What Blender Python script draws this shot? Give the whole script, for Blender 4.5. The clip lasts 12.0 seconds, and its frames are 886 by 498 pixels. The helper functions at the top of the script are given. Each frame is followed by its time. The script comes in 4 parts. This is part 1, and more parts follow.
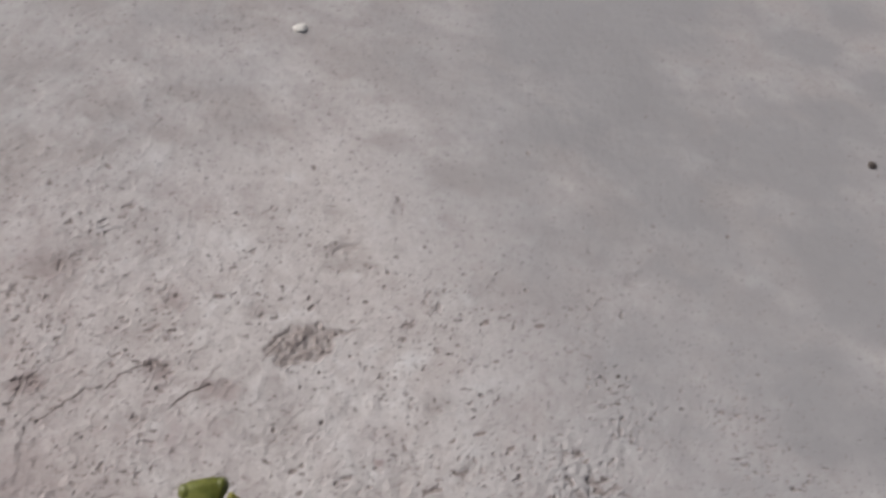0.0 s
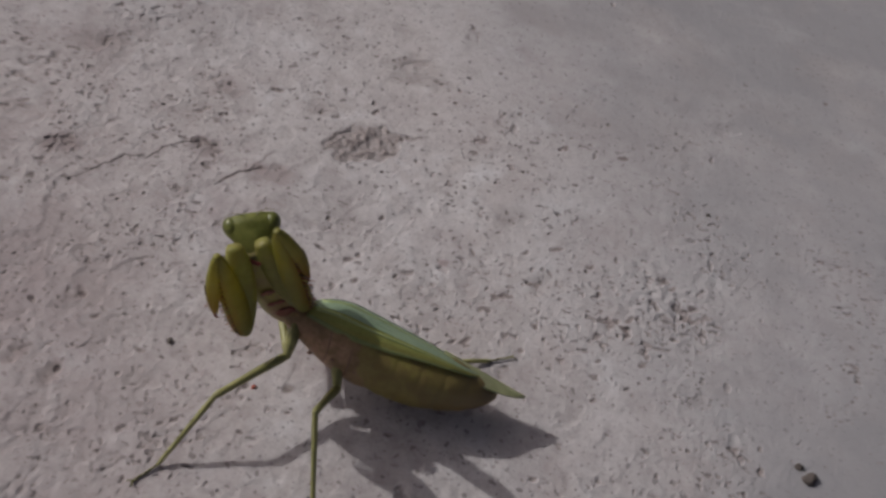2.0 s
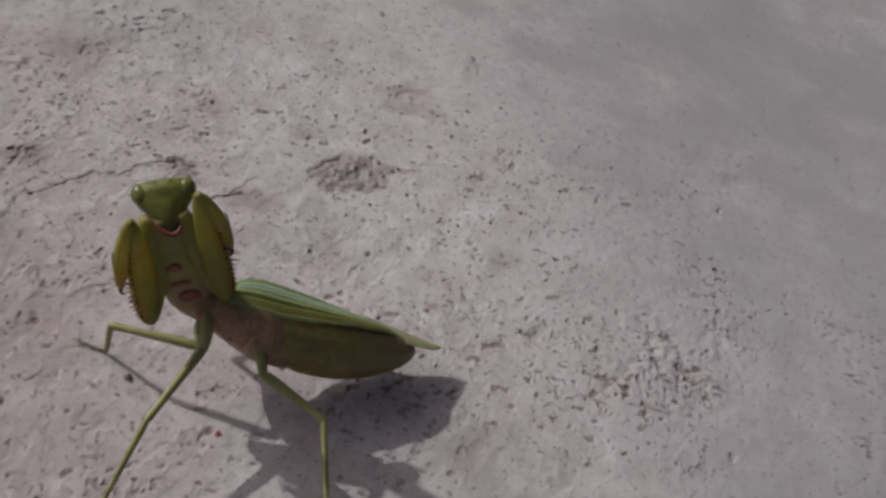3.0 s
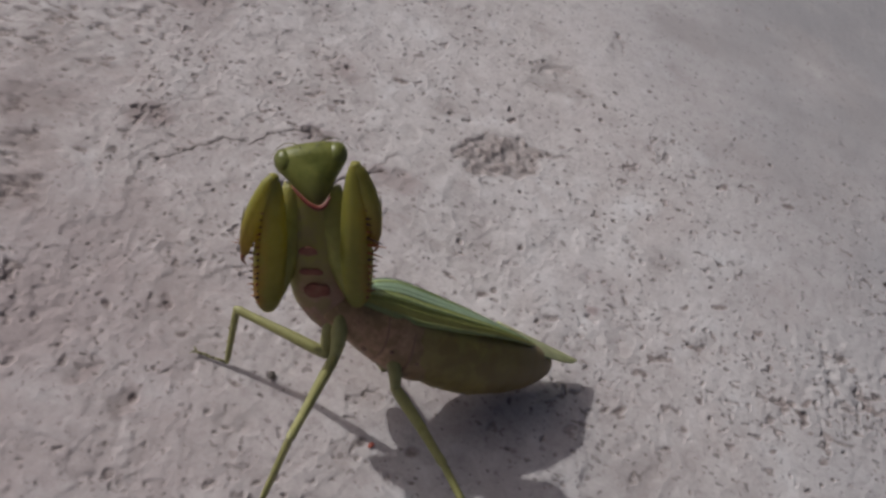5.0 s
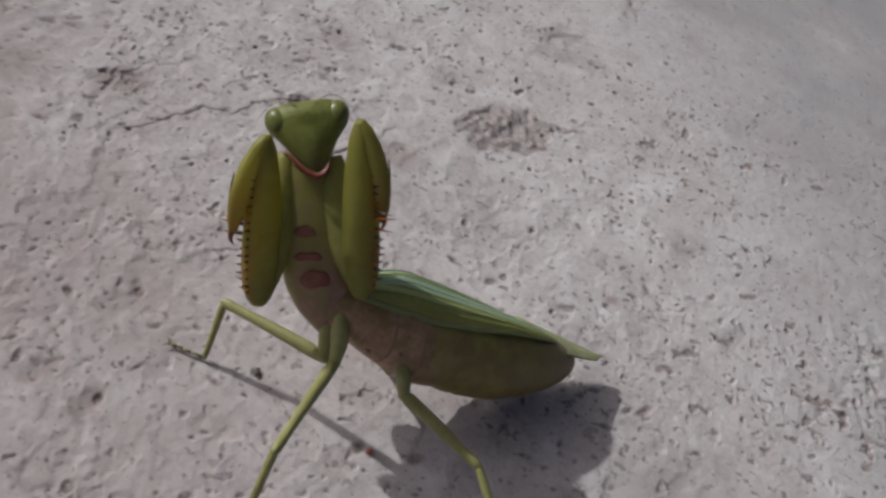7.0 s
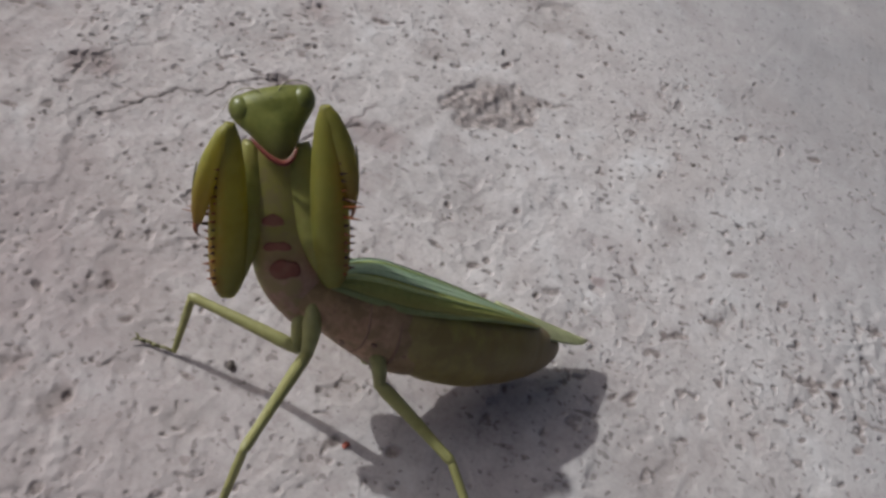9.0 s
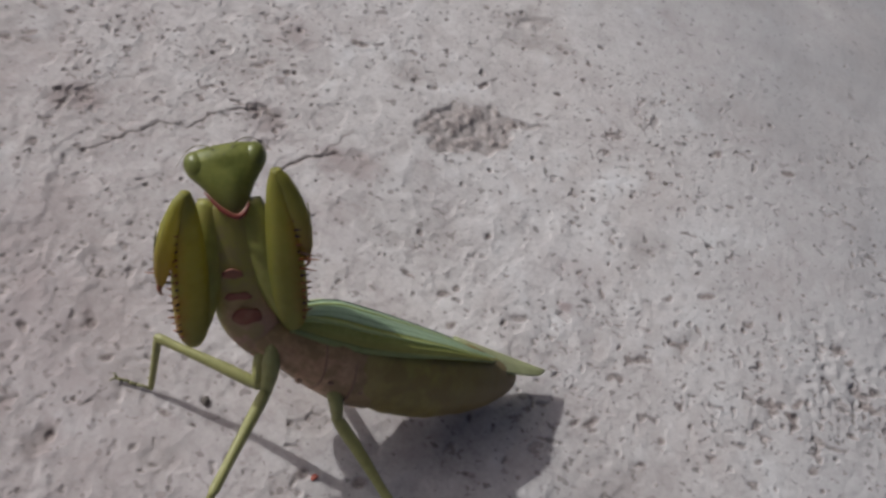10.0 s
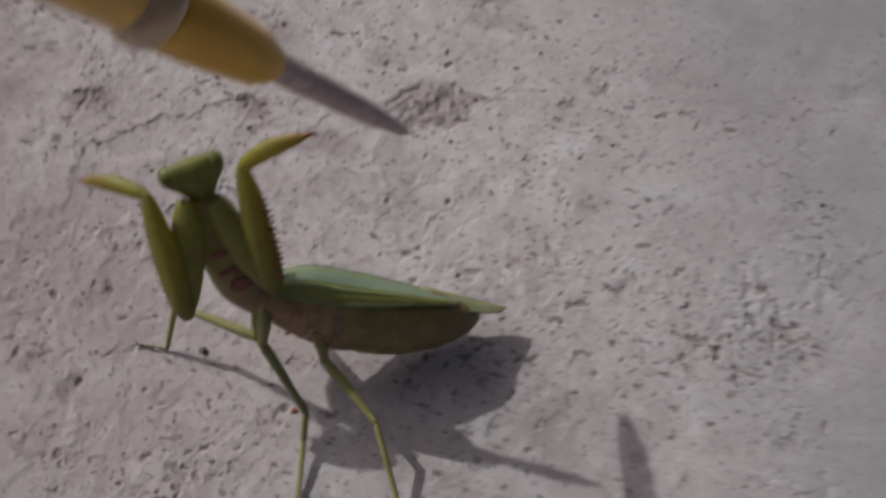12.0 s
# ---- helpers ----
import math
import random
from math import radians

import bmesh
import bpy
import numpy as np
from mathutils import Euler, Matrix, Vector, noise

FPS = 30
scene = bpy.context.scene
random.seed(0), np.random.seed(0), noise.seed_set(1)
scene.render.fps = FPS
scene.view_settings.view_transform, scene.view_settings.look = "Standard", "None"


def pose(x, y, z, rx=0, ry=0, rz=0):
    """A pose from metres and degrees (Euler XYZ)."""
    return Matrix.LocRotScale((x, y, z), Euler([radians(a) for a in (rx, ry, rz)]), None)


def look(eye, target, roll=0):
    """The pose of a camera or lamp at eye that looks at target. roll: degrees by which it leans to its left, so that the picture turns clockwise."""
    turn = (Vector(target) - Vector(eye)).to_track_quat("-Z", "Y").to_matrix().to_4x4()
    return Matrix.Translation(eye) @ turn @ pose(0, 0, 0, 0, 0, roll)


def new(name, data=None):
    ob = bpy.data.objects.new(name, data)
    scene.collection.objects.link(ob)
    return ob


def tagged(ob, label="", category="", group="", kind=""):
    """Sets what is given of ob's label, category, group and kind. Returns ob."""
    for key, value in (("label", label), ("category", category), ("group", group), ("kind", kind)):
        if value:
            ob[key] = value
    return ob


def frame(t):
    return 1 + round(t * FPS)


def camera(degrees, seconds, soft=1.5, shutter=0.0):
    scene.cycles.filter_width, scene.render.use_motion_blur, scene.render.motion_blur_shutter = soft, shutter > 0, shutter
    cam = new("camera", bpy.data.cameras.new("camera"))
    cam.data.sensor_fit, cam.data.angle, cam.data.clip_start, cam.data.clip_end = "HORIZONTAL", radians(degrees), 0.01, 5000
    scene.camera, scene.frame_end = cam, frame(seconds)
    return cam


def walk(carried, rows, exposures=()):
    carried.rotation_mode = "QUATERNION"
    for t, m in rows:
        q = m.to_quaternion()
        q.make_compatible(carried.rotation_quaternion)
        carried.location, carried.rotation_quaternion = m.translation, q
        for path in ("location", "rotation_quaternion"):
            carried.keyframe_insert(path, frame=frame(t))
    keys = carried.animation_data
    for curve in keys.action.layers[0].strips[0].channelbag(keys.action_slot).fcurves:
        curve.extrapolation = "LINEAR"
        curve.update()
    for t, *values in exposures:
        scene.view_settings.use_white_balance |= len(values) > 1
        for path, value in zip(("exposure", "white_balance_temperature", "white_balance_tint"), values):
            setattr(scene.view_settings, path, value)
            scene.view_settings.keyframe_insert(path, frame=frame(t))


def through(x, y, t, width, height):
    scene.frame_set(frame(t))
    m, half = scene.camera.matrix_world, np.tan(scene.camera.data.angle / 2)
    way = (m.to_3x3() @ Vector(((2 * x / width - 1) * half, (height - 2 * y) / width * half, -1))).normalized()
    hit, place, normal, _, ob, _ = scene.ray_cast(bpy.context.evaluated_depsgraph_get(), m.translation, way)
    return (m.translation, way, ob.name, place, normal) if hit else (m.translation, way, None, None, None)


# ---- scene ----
cam = camera(47.0, 12.0, soft=2.9, shutter=0.3)
MM = 0.001
# seconds, eye, target (millimetres), roll
PATH = [
    (0, (6.2, -123.9, 184.6), (12.1, -60.1, 107.9), 14.7),
    (0.5, (-6.0, -142.9, 168.8), (-0.9, -78.3, 92.7), 14.5),
    (1, (7.9, -161.9, 150.3), (9.2, -94.2, 76.7), 14.6),
    (1.5, (5.4, -160.7, 142.9), (7.4, -92.5, 69.8), 15.5),
    (2, (6.8, -148.4, 135.5), (10.1, -81.0, 61.6), 17.3),
    (2.5, (2.1, -144.8, 120.7), (6.8, -74.5, 49.6), 19.9),
    (3, (5.2, -139.5, 125.6), (9.4, -69.0, 54.7), 20.7),
    (3.5, (-10.1, -133.1, 123.0), (-6.2, -62.3, 52.5), 22.8),
    (3.7, (-12.0, -133.7, 117.4), (-9.2, -63.6, 46.1), 22.2),
    (5.3, (-19.0, -128.3, 108.0), (-14.4, -60.0, 35.1), 24.7),
    (5.5, (-20.6, -127.1, 106.1), (-15.5, -58.2, 33.8), 24.9),
    (6, (-18.2, -124.4, 100.4), (-12.5, -55.0, 28.6), 25.2),
    (6.5, (-13.6, -123.3, 100.8), (-9.3, -55.2, 27.6), 24.4),
    (7, (-18.1, -121.2, 97.4), (-12.1, -53.3, 24.2), 25.6),
    (7.5, (-15.6, -119.0, 96.3), (-9.7, -52.5, 21.8), 25.5),
    (7.7, (-14.2, -117.4, 96.9), (-8.6, -52.0, 21.5), 24.9),
    (9.3, (-16.3, -114.4, 99.9), (-9.5, -50.7, 23.1), 25.7),
    (9.5, (-17.7, -112.4, 101.6), (-10.3, -49.5, 24.2), 26.0),
    (10, (-13.3, -108.8, 110.4), (-7.1, -49.0, 30.5), 25.5),
    (10.5, (-9.5, -99.3, 116.7), (-2.4, -42.8, 34.5), 25.7),
    (11, (15.6, -92.3, 133.7), (13.8, -40.9, 48.0), 19.2),
    (11.5, (-11.4, -99.4, 128.9), (-5.8, -44.1, 45.8), 24.9),
    (11.8, (-8.1, -111.2, 123.6), (-4.1, -54.9, 41.1), 22.9),
    (11.9, (-6.4, -116.2, 122.8), (-2.9, -60.3, 40.0), 22.1),
    (12, (-0.1, -114.1, 134.9), (1.4, -61.3, 50.0), 19.8),
]
walk(cam, [(t, look(Vector(eye) * MM, Vector(target) * MM, roll)) for t, eye, target, roll in PATH],
     exposures=[(0.0, -0.15, 6100, 6), (0.5, -0.63, 6070, 9), (1.0, -0.72, 6070, 9), (1.5, -0.67, 6065, 9), (2.0, -0.68, 6060, 9), (2.5, -0.58, 6060, 9), (3.5, -0.51, 6040, 8), (5.5, -0.39, 5980, 7), (6.5, -0.33, 5930, 5), (9.5, -0.22, 5890, 4), (10.5, -0.32, 5880, 4), (11.0, -0.52, 5920, 6), (11.5, -0.65, 5990, 7), (12.0, -0.57, 6050, 8)])

# ---- light: low sun behind the mantis, clear sky ----
SUN_UP, SUN_FROM = 36.0, 286.0  # elevation, and bearing clockwise from +y
world = bpy.data.worlds.new("sky")
scene.world = world
world.use_nodes = True
sky = world.node_tree.nodes.new("ShaderNodeTexSky")
sky.sky_type, sky.sun_disc = "NISHITA", False
sky.sun_elevation, sky.sun_rotation = radians(SUN_UP), radians(SUN_FROM)
sky.air_density, sky.dust_density, sky.ozone_density = 0.25, 6.0, 0.2
world.node_tree.links.new(sky.outputs["Color"], world.node_tree.nodes["Background"].inputs["Color"])
world.node_tree.nodes["Background"].inputs["Strength"].default_value = 0.093
sun = new("sun", bpy.data.lights.new("sun", "SUN"))
sun.data.energy, sun.data.angle, sun.data.color = 3.1, radians(0.8), (1.0, 0.95, 0.88)
SUN_DIR = Vector((math.cos(radians(SUN_UP)) * math.sin(radians(SUN_FROM)), math.cos(radians(SUN_UP)) * math.cos(radians(SUN_FROM)), math.sin(radians(SUN_UP))))
sun.matrix_basis = look(SUN_DIR * 3, (0, 0, 0))


# ---- materials ----
def material(name):
    m = bpy.data.materials.new(name)
    m.use_nodes = True
    return m, m.node_tree.nodes, m.node_tree.links, m.node_tree.nodes["Principled BSDF"]


def noise_node(nodes, links, coords, scale, detail=4.0, rough=0.55):
    n = nodes.new("ShaderNodeTexNoise")
    n.inputs["Scale"].default_value, n.inputs["Detail"].default_value, n.inputs["Roughness"].default_value = scale, detail, rough
    links.new(coords, n.inputs["Vector"])
    return n.outputs["Fac"]


def ramp(nodes, links, fac, *stops):
    r = nodes.new("ShaderNodeValToRGB")
    while len(r.color_ramp.elements) < len(stops):
        r.color_ramp.elements.new(0.5)
    for e, (at, col) in zip(r.color_ramp.elements, stops):
        e.position, e.color = at, (*col, 1.0)
    links.new(fac, r.inputs["Fac"])
    return r.outputs["Color"]


def mix(nodes, links, fac, a, b, mode="MIX"):
    n = nodes.new("ShaderNodeMix")
    n.data_type, n.blend_type = "RGBA", mode
    for value, socket in ((fac, n.inputs["Factor"]), (a, n.inputs["A"]), (b, n.inputs["B"])):
        socket = {"Factor": n.inputs[0], "A": n.inputs[6], "B": n.inputs[7]}[socket.name]
        if isinstance(value, (int, float)):
            socket.default_value = value
        elif isinstance(value, tuple):
            socket.default_value = (*value, 1.0)
        else:
            links.new(value, socket)
    return n.outputs[2]


def bump(nodes, links, height, strength, distance, into, after=None):
    b = nodes.new("ShaderNodeBump")
    b.inputs["Strength"].default_value, b.inputs["Distance"].default_value = strength, distance
    links.new(height, b.inputs["Height"])
    if after is not None:
        links.new(after, b.inputs["Normal"])
    if into is not None:
        links.new(b.outputs["Normal"], into)
    return b.outputs["Normal"]


def concrete_material():
    m, nodes, links, p = material("concrete")
    co = nodes.new("ShaderNodeTexCoord").outputs["Object"]
    broad = noise_node(nodes, links, co, 16.0, 3.0)
    col = ramp(nodes, links, broad, (0.30, (0.44, 0.379, 0.358)), (0.52, (0.49, 0.447, 0.446)), (0.75, (0.505, 0.487, 0.512)))
    blotch = noise_node(nodes, links, co, 48.0, 7.0, 0.62)
    col = mix(nodes, links, 0.6, col, ramp(nodes, links, blotch, (0.30, (0.36, 0.316, 0.309)), (0.52, (0.51, 0.471, 0.467)), (0.75, (0.605, 0.575, 0.585))))
    crumb = noise_node(nodes, links, co, 420.0, 5.0, 0.65)
    col = mix(nodes, links, 0.4, col, ramp(nodes, links, crumb, (0.30, (0.2, 0.171, 0.168)), (0.45, (0.48, 0.44, 0.434)), (0.7, (0.62, 0.59, 0.586))))
    grain = noise_node(nodes, links, co, 1600.0, 4.0, 0.7)
    col = mix(nodes, links, 0.18, col, ramp(nodes, links, grain, (0.33, (0.16, 0.14, 0.136)), (0.5, (0.49, 0.445, 0.445)), (0.7, (0.62, 0.58, 0.575))))
    # brown earthy stains in the cement
    warp = noise_node(nodes, links, co, 62.0, 8.0, 0.68)
    stain = ramp(nodes, links, warp, (0.50, (0, 0, 0)), (0.62, (0.34, 0.34, 0.34)))
    col = mix(nodes, links, stain, col, (0.37, 0.31, 0.295))
    pale = ramp(nodes, links, noise_node(nodes, links, co, 85.0, 8.0, 0.7), (0.54, (0, 0, 0)), (0.68, (0.6, 0.6, 0.6)))
    col = mix(nodes, links, pale, col, (0.61, 0.59, 0.60))
    # tiny dark pores and grit
    for scale, level, dark in ((620.0, 0.66, (0.10, 0.085, 0.08)), (1050.0, 0.68, (0.14, 0.12, 0.115)), (330.0, 0.71, (0.13, 0.10, 0.095))):
        pores = noise_node(nodes, links, co, scale, 1.5, 0.5)
        col = mix(nodes, links, ramp(nodes, links, pores, (level, (0, 0, 0)), (level + 0.035, (0.6, 0.6, 0.6))), col, dark)
    # soil worked into the cement, and the greyer smooth skim;
    # the first also holds the lens's pink tint, the second its edge darkening
    soil_and_lens_tint = nodes.new("ShaderNodeAttribute")
    soil_and_lens_tint.attribute_name = "soil_and_lens_tint"
    col = mix(nodes, links, soil_and_lens_tint.outputs["Fac"], col, (0.305, 0.245, 0.245))
    smudge = nodes.new("ShaderNodeAttribute")
    smudge.attribute_name = "smudge"
    col = mix(nodes, links, smudge.outputs["Fac"], col, (0.285, 0.245, 0.235))
    skim_and_vignette = nodes.new("ShaderNodeAttribute")
    skim_and_vignette.attribute_name = "skim_and_vignette"
    col = mix(nodes, links, skim_and_vignette.outputs["Fac"], col, (0.287, 0.274, 0.284))
    # exposed aggregate in the broken places; the same dark colour paints shade into pits and cracks
    at = nodes.new("ShaderNodeAttribute")
    at.attribute_name = "exposed_shade"
    speck = noise_node(nodes, links, co, 1300.0, 3.0, 0.7)
    under = ramp(nodes, links, speck, (0.36, (0.092, 0.067, 0.063)), (0.5, (0.205, 0.164, 0.155)), (0.68, (0.345, 0.295, 0.28)))
    col = mix(nodes, links, at.outputs["Fac"], col, under)
    links.new(col, p.inputs["Base Color"])
    p.inputs["Roughness"].default_value = 0.9
    p.inputs["Specular IOR Level"].default_value = 0.25
    fine = noise_node(nodes, links, co, 1300.0, 4.0, 0.6)
    n1 = bump(nodes, links, crumb, 0.22, 0.0005, None)
    bump(nodes, links, fine, 0.45, 0.00025, p.inputs["Normal"], n1)
    return m


def skin_material(name, low, high, scale=900.0, rough=0.45, through=0.25, coat=0.15, tint=None, graded=None, blotch=None):
    """Insect cuticle: mottled colour, fine relief, some light passing through."""
    m, nodes, links, p = material(name)
    co = nodes.new("ShaderNodeTexCoord").outputs["Object"]
    broad = noise_node(nodes, links, co, scale * 0.25, 3.0)
    fine = noise_node(nodes, links, co, scale, 4.0, 0.6)
    col = mix(nodes, links, 0.4, ramp(nodes, links, broad, (0.3, low), (0.7, high)), ramp(nodes, links, fine, (0.3, low), (0.7, high)))
    for axis, start, stop, other in graded or ():
        # colour changes along one axis of the part
        split = nodes.new("ShaderNodeSeparateXYZ")
        links.new(co, split.inputs["Vector"])
        span = nodes.new("ShaderNodeMapRange")
        span.inputs["From Min"].default_value, span.inputs["From Max"].default_value = start, stop
        links.new(split.outputs[axis], span.inputs["Value"])
        col = mix(nodes, links, span.outputs["Result"], col, other)
    if blotch:
        spread = ramp(nodes, links, noise_node(nodes, links, co, scale * 0.42, 5.0, 0.6), (0.46, (0, 0, 0)), (0.6, (0.8, 0.8, 0.8)))
        col = mix(nodes, links, spread, col, blotch)
    links.new(col, p.inputs["Base Color"])
    p.inputs["Roughness"].default_value = rough
    p.inputs["Coat Weight"].default_value = coat
    p.inputs["Coat Roughness"].default_value = 0.25
    bump(nodes, links, fine, 0.25, 0.0002, p.inputs["Normal"])
    if through:
        tr = nodes.new("ShaderNodeBsdfTranslucent")
        links.new(col if tint is None else mix(nodes, links, 0.7, col, tint), tr.inputs["Color"])
        mx = nodes.new("ShaderNodeMixShader")
        mx.inputs["Fac"].default_value = through
        links.new(p.outputs["BSDF"], mx.inputs[1])
        links.new(tr.outputs["BSDF"], mx.inputs[2])
        links.new(mx.outputs["Shader"], nodes["Material Output"].inputs["Surface"])
    return m


def plain_material(name, colour, rough=0.5, metal=0.0, scale=600.0, vary=0.25):
    m, nodes, links, p = material(name)
    co = nodes.new("ShaderNodeTexCoord").outputs["Object"]
    n = noise_node(nodes, links, co, scale, 4.0)
    dark = tuple(c * (1 - vary) for c in colour)
    light = tuple(min(1.0, c * (1 + vary)) for c in colour)
    links.new(ramp(nodes, links, n, (0.3, dark), (0.7, light)), p.inputs["Base Color"])
    p.inputs["Roughness"].default_value, p.inputs["Metallic"].default_value = rough, metal
    bump(nodes, links, n, 0.2, 0.0002, p.inputs["Normal"])
    return m


CONCRETE = concrete_material()
SHIELD_SKIN = skin_material("shield_green_pink", (0.28, 0.15, 0.11), (0.48, 0.31, 0.22), scale=1400, through=0.32, graded=[("Z", 0.002, 0.0065, (0.33, 0.29, 0.075)), ("Y", -0.0022, -0.0034, (0.38, 0.38, 0.13))], blotch=(0.30, 0.24, 0.10))
# shade on the lower face is painted in, darker towards the chin
FACE = skin_material("face_green", (0.15, 0.165, 0.03), (0.30, 0.305, 0.068), scale=1100, through=0.42, coat=0.1, rough=0.5, graded=[("Z", -0.0005, -0.0035, (0.165, 0.15, 0.04))])
ARM = skin_material("foreleg_green", (0.20, 0.195, 0.038), (0.36, 0.33, 0.075), through=0.5, coat=0.05, tint=(0.6, 0.52, 0.04), graded=[("X", 0.0005, 0.0018, (0.30, 0.135, 0.038))], blotch=(0.25, 0.26, 0.06))
COXA = skin_material("upper_foreleg_olive", (0.29, 0.29, 0.07), (0.45, 0.43, 0.12), through=0.48, coat=0.05, blotch=(0.35, 0.31, 0.09))
SHIN = skin_material("foreleg_shin", (0.26, 0.26, 0.05), (0.42, 0.39, 0.09), through=0.5, tint=(0.6, 0.5, 0.04), coat=0.06, graded=[("Z", 0.0035, 0.009, (0.32, 0.195, 0.05))])
BELLY = skin_material("belly_olive_brown", (0.22, 0.17, 0.055), (0.39, 0.31, 0.09), scale=700, through=0.25, coat=0.05, graded=[("X", -0.004, 0.002, (0.36, 0.31, 0.076)), ("Z", 0.012, 0.004, (0.42, 0.31, 0.13)), ("Z", 0.016, 0.03, (0.22, 0.15, 0.072))], blotch=(0.25, 0.18, 0.065))
CHEST = skin_material("chest_pink_brown", (0.32, 0.18, 0.105), (0.56, 0.355, 0.215), scale=1400, through=0.22, coat=0.05, graded=[("X", -0.001, 0.004, (0.32, 0.27, 0.075)), ("Z", 0.005, 0.0125, (0.30, 0.225, 0.085))], blotch=(0.25, 0.165, 0.075))
WING = skin_material("wing_green", (0.47, 0.59, 0.40), (0.63, 0.74, 0.54), scale=1500, rough=0.3, through=0.5, coat=0.5)
WING_RIM = skin_material("wing_rim", (0.06, 0.12, 0.06), (0.11, 0.18, 0.09), scale=1500, rough=0.4, through=0.2)
WING_OLIVE = skin_material("wing_olive", (0.39, 0.41, 0.115), (0.55, 0.56, 0.175), scale=1500, rough=0.42, through=0.45, coat=0.1, graded=[("X", 0.0022, 0.0006, (0.42, 0.35, 0.105))])
WING_EDGE = skin_material("wing_edge_pale", (0.30, 0.34, 0.13), (0.42, 0.46, 0.2), through=0.4)
WING_STRIPE = skin_material("wing_stripe", (0.50, 0.57, 0.24), (0.62, 0.68, 0.34), through=0.45)
HINDWING = skin_material("hindwing_pale", (0.52, 0.54, 0.30), (0.68, 0.69, 0.44), through=0.6, coat=0.05)
LEG = skin_material("leg_green", (0.25, 0.24, 0.085), (0.39, 0.37, 0.15), through=0.25, coat=0.06)
FOOT = skin_material("foot_brown_green", (0.13, 0.12, 0.04), (0.22, 0.2, 0.08), through=0.1)
EYE = skin_material("eye_green", (0.13, 0.145, 0.033), (0.255, 0.265, 0.068), scale=1100, rough=0.35, through=0.42, coat=0.25)
RED = skin_material("red_band", (0.17, 0.05, 0.035), (0.27, 0.10, 0.07), rough=0.75, through=0.1, coat=0.0, blotch=(0.24, 0.12, 0.075))
SEAM = skin_material("chest_seam", (0.23, 0.13, 0.09), (0.34, 0.21, 0.145), rough=0.7, through=0.1, coat=0.0)
MOUTH = skin_material("mouth_red", (0.12, 0.016, 0.01), (0.22, 0.04, 0.026), through=0.15, coat=0.05)
LIP = skin_material("lip_pink", (0.26, 0.14, 0.085), (0.38, 0.21, 0.13), through=0.2)
SPINE = plain_material("spine_dark", (0.05, 0.02, 0.012), 0.4)
SPINE_RED = plain_material("spine_rust", (0.2, 0.06, 0.015), 0.4)


# ---- mesh helpers ----
def part(name, bm, mat, parent, label=""):
    me = bpy.data.meshes.new(name)
    bmesh.ops.recalc_face_normals(bm, faces=bm.faces)
    bm.to_mesh(me)
    bm.free()
    for poly in me.polygons:
        poly.use_smooth = True
    for each in mat if isinstance(mat, (list, tuple)) else [mat]:
        me.materials.append(each)
    ob = new(name, me)
    if parent is not None:
        ob.parent = parent
    return tagged(ob, label)


def loft(bm, rings, close=True, material_index=0):
    """Skins closed rings of points, with rounded-off ends."""
    loops = [[bm.verts.new(p) for p in ring] for ring in rings]
    n = len(loops[0])
    for a, b in zip(loops, loops[1:]):
        for i in range(n):
            f = bm.faces.new((a[i], a[(i + 1) % n], b[(i + 1) % n], b[i]))
            f.material_index = material_index
    if close:
        for loop in (loops[0], loops[-1]):
            c = bm.verts.new(sum((v.co for v in loop), Vector()) / n)
            for i in range(n):
                bm.faces.new((loop[i], loop[(i + 1) % n], c)).material_index = material_index
    return loops


def limb(profile, seg=14, square=0.0):
    """A mesh along +z. Rows of z, x, y of the middle, half-width in x, half-width in y (millimetres)."""
    bm = bmesh.new()
    prof = [tuple(float(v) for v in row) for row in profile]
    rows = []
    for a, b in zip(prof, prof[1:]):
        for k in range(4):
            f = k / 4
            rows.append([u + (v - u) * f for u, v in zip(a, b)])
    rows.append(list(prof[-1]))
    r = np.array(rows)
    for _ in range(3):
        r[1:-1, 1:] = 0.25 * r[:-2, 1:] + 0.5 * r[1:-1, 1:] + 0.25 * r[2:, 1:]
    rings = []
    for z, x, y, a, b in r:
        ring = []
        for i in range(seg):
            t = 2 * math.pi * i / seg
            c, s = math.cos(t), math.sin(t)
            k = 1 / (abs(c) ** (2 + square) + abs(s) ** (2 + square)) ** (1 / (2 + square))
            ring.append(Vector((x + a * c * k, y + b * s * k, z)) * MM)
        rings.append(ring)
    loft(bm, rings)
    return bm


def tube(bm, points, radii, seg=8):
    """A round tube through points (millimetres)."""
    pts = [Vector(p) for p in points]
    rings, ref = [], Vector((0.3, 0.5, 0.8))
    for i, p in enumerate(pts):
        d = (pts[min(i + 1, len(pts) - 1)] - pts[max(i - 1, 0)]).normalized()
        if i == 0 and abs(d.dot(ref.normalized())) > 0.9:
            ref = Vector((1, 0, 0))
        u = (ref - d * ref.dot(d)).normalized()
        v = d.cross(u)
        ref = u
        rings.append([(p + (u * math.cos(2 * math.pi * k / seg) + v * math.sin(2 * math.pi * k / seg)) * radii[i]) * MM for k in range(seg)])
    loft(bm, rings)
    return bm


def curve_points(points, n=6):
    """More points on a smooth line through the given ones."""
    p = [Vector(q) for q in points]
    p = [2 * p[0] - p[1], *p, 2 * p[-1] - p[-2]]
    out = []
    for a, b, c, d in zip(p, p[1:], p[2:], p[3:]):
        for k in range(n):
            t = k / n
            out.append(0.5 * (2 * b + (c - a) * t + (2 * a - 5 * b + 4 * c - d) * t * t + (3 * b - a - 3 * c + d) * t ** 3))
    return [*out, p[-2]]


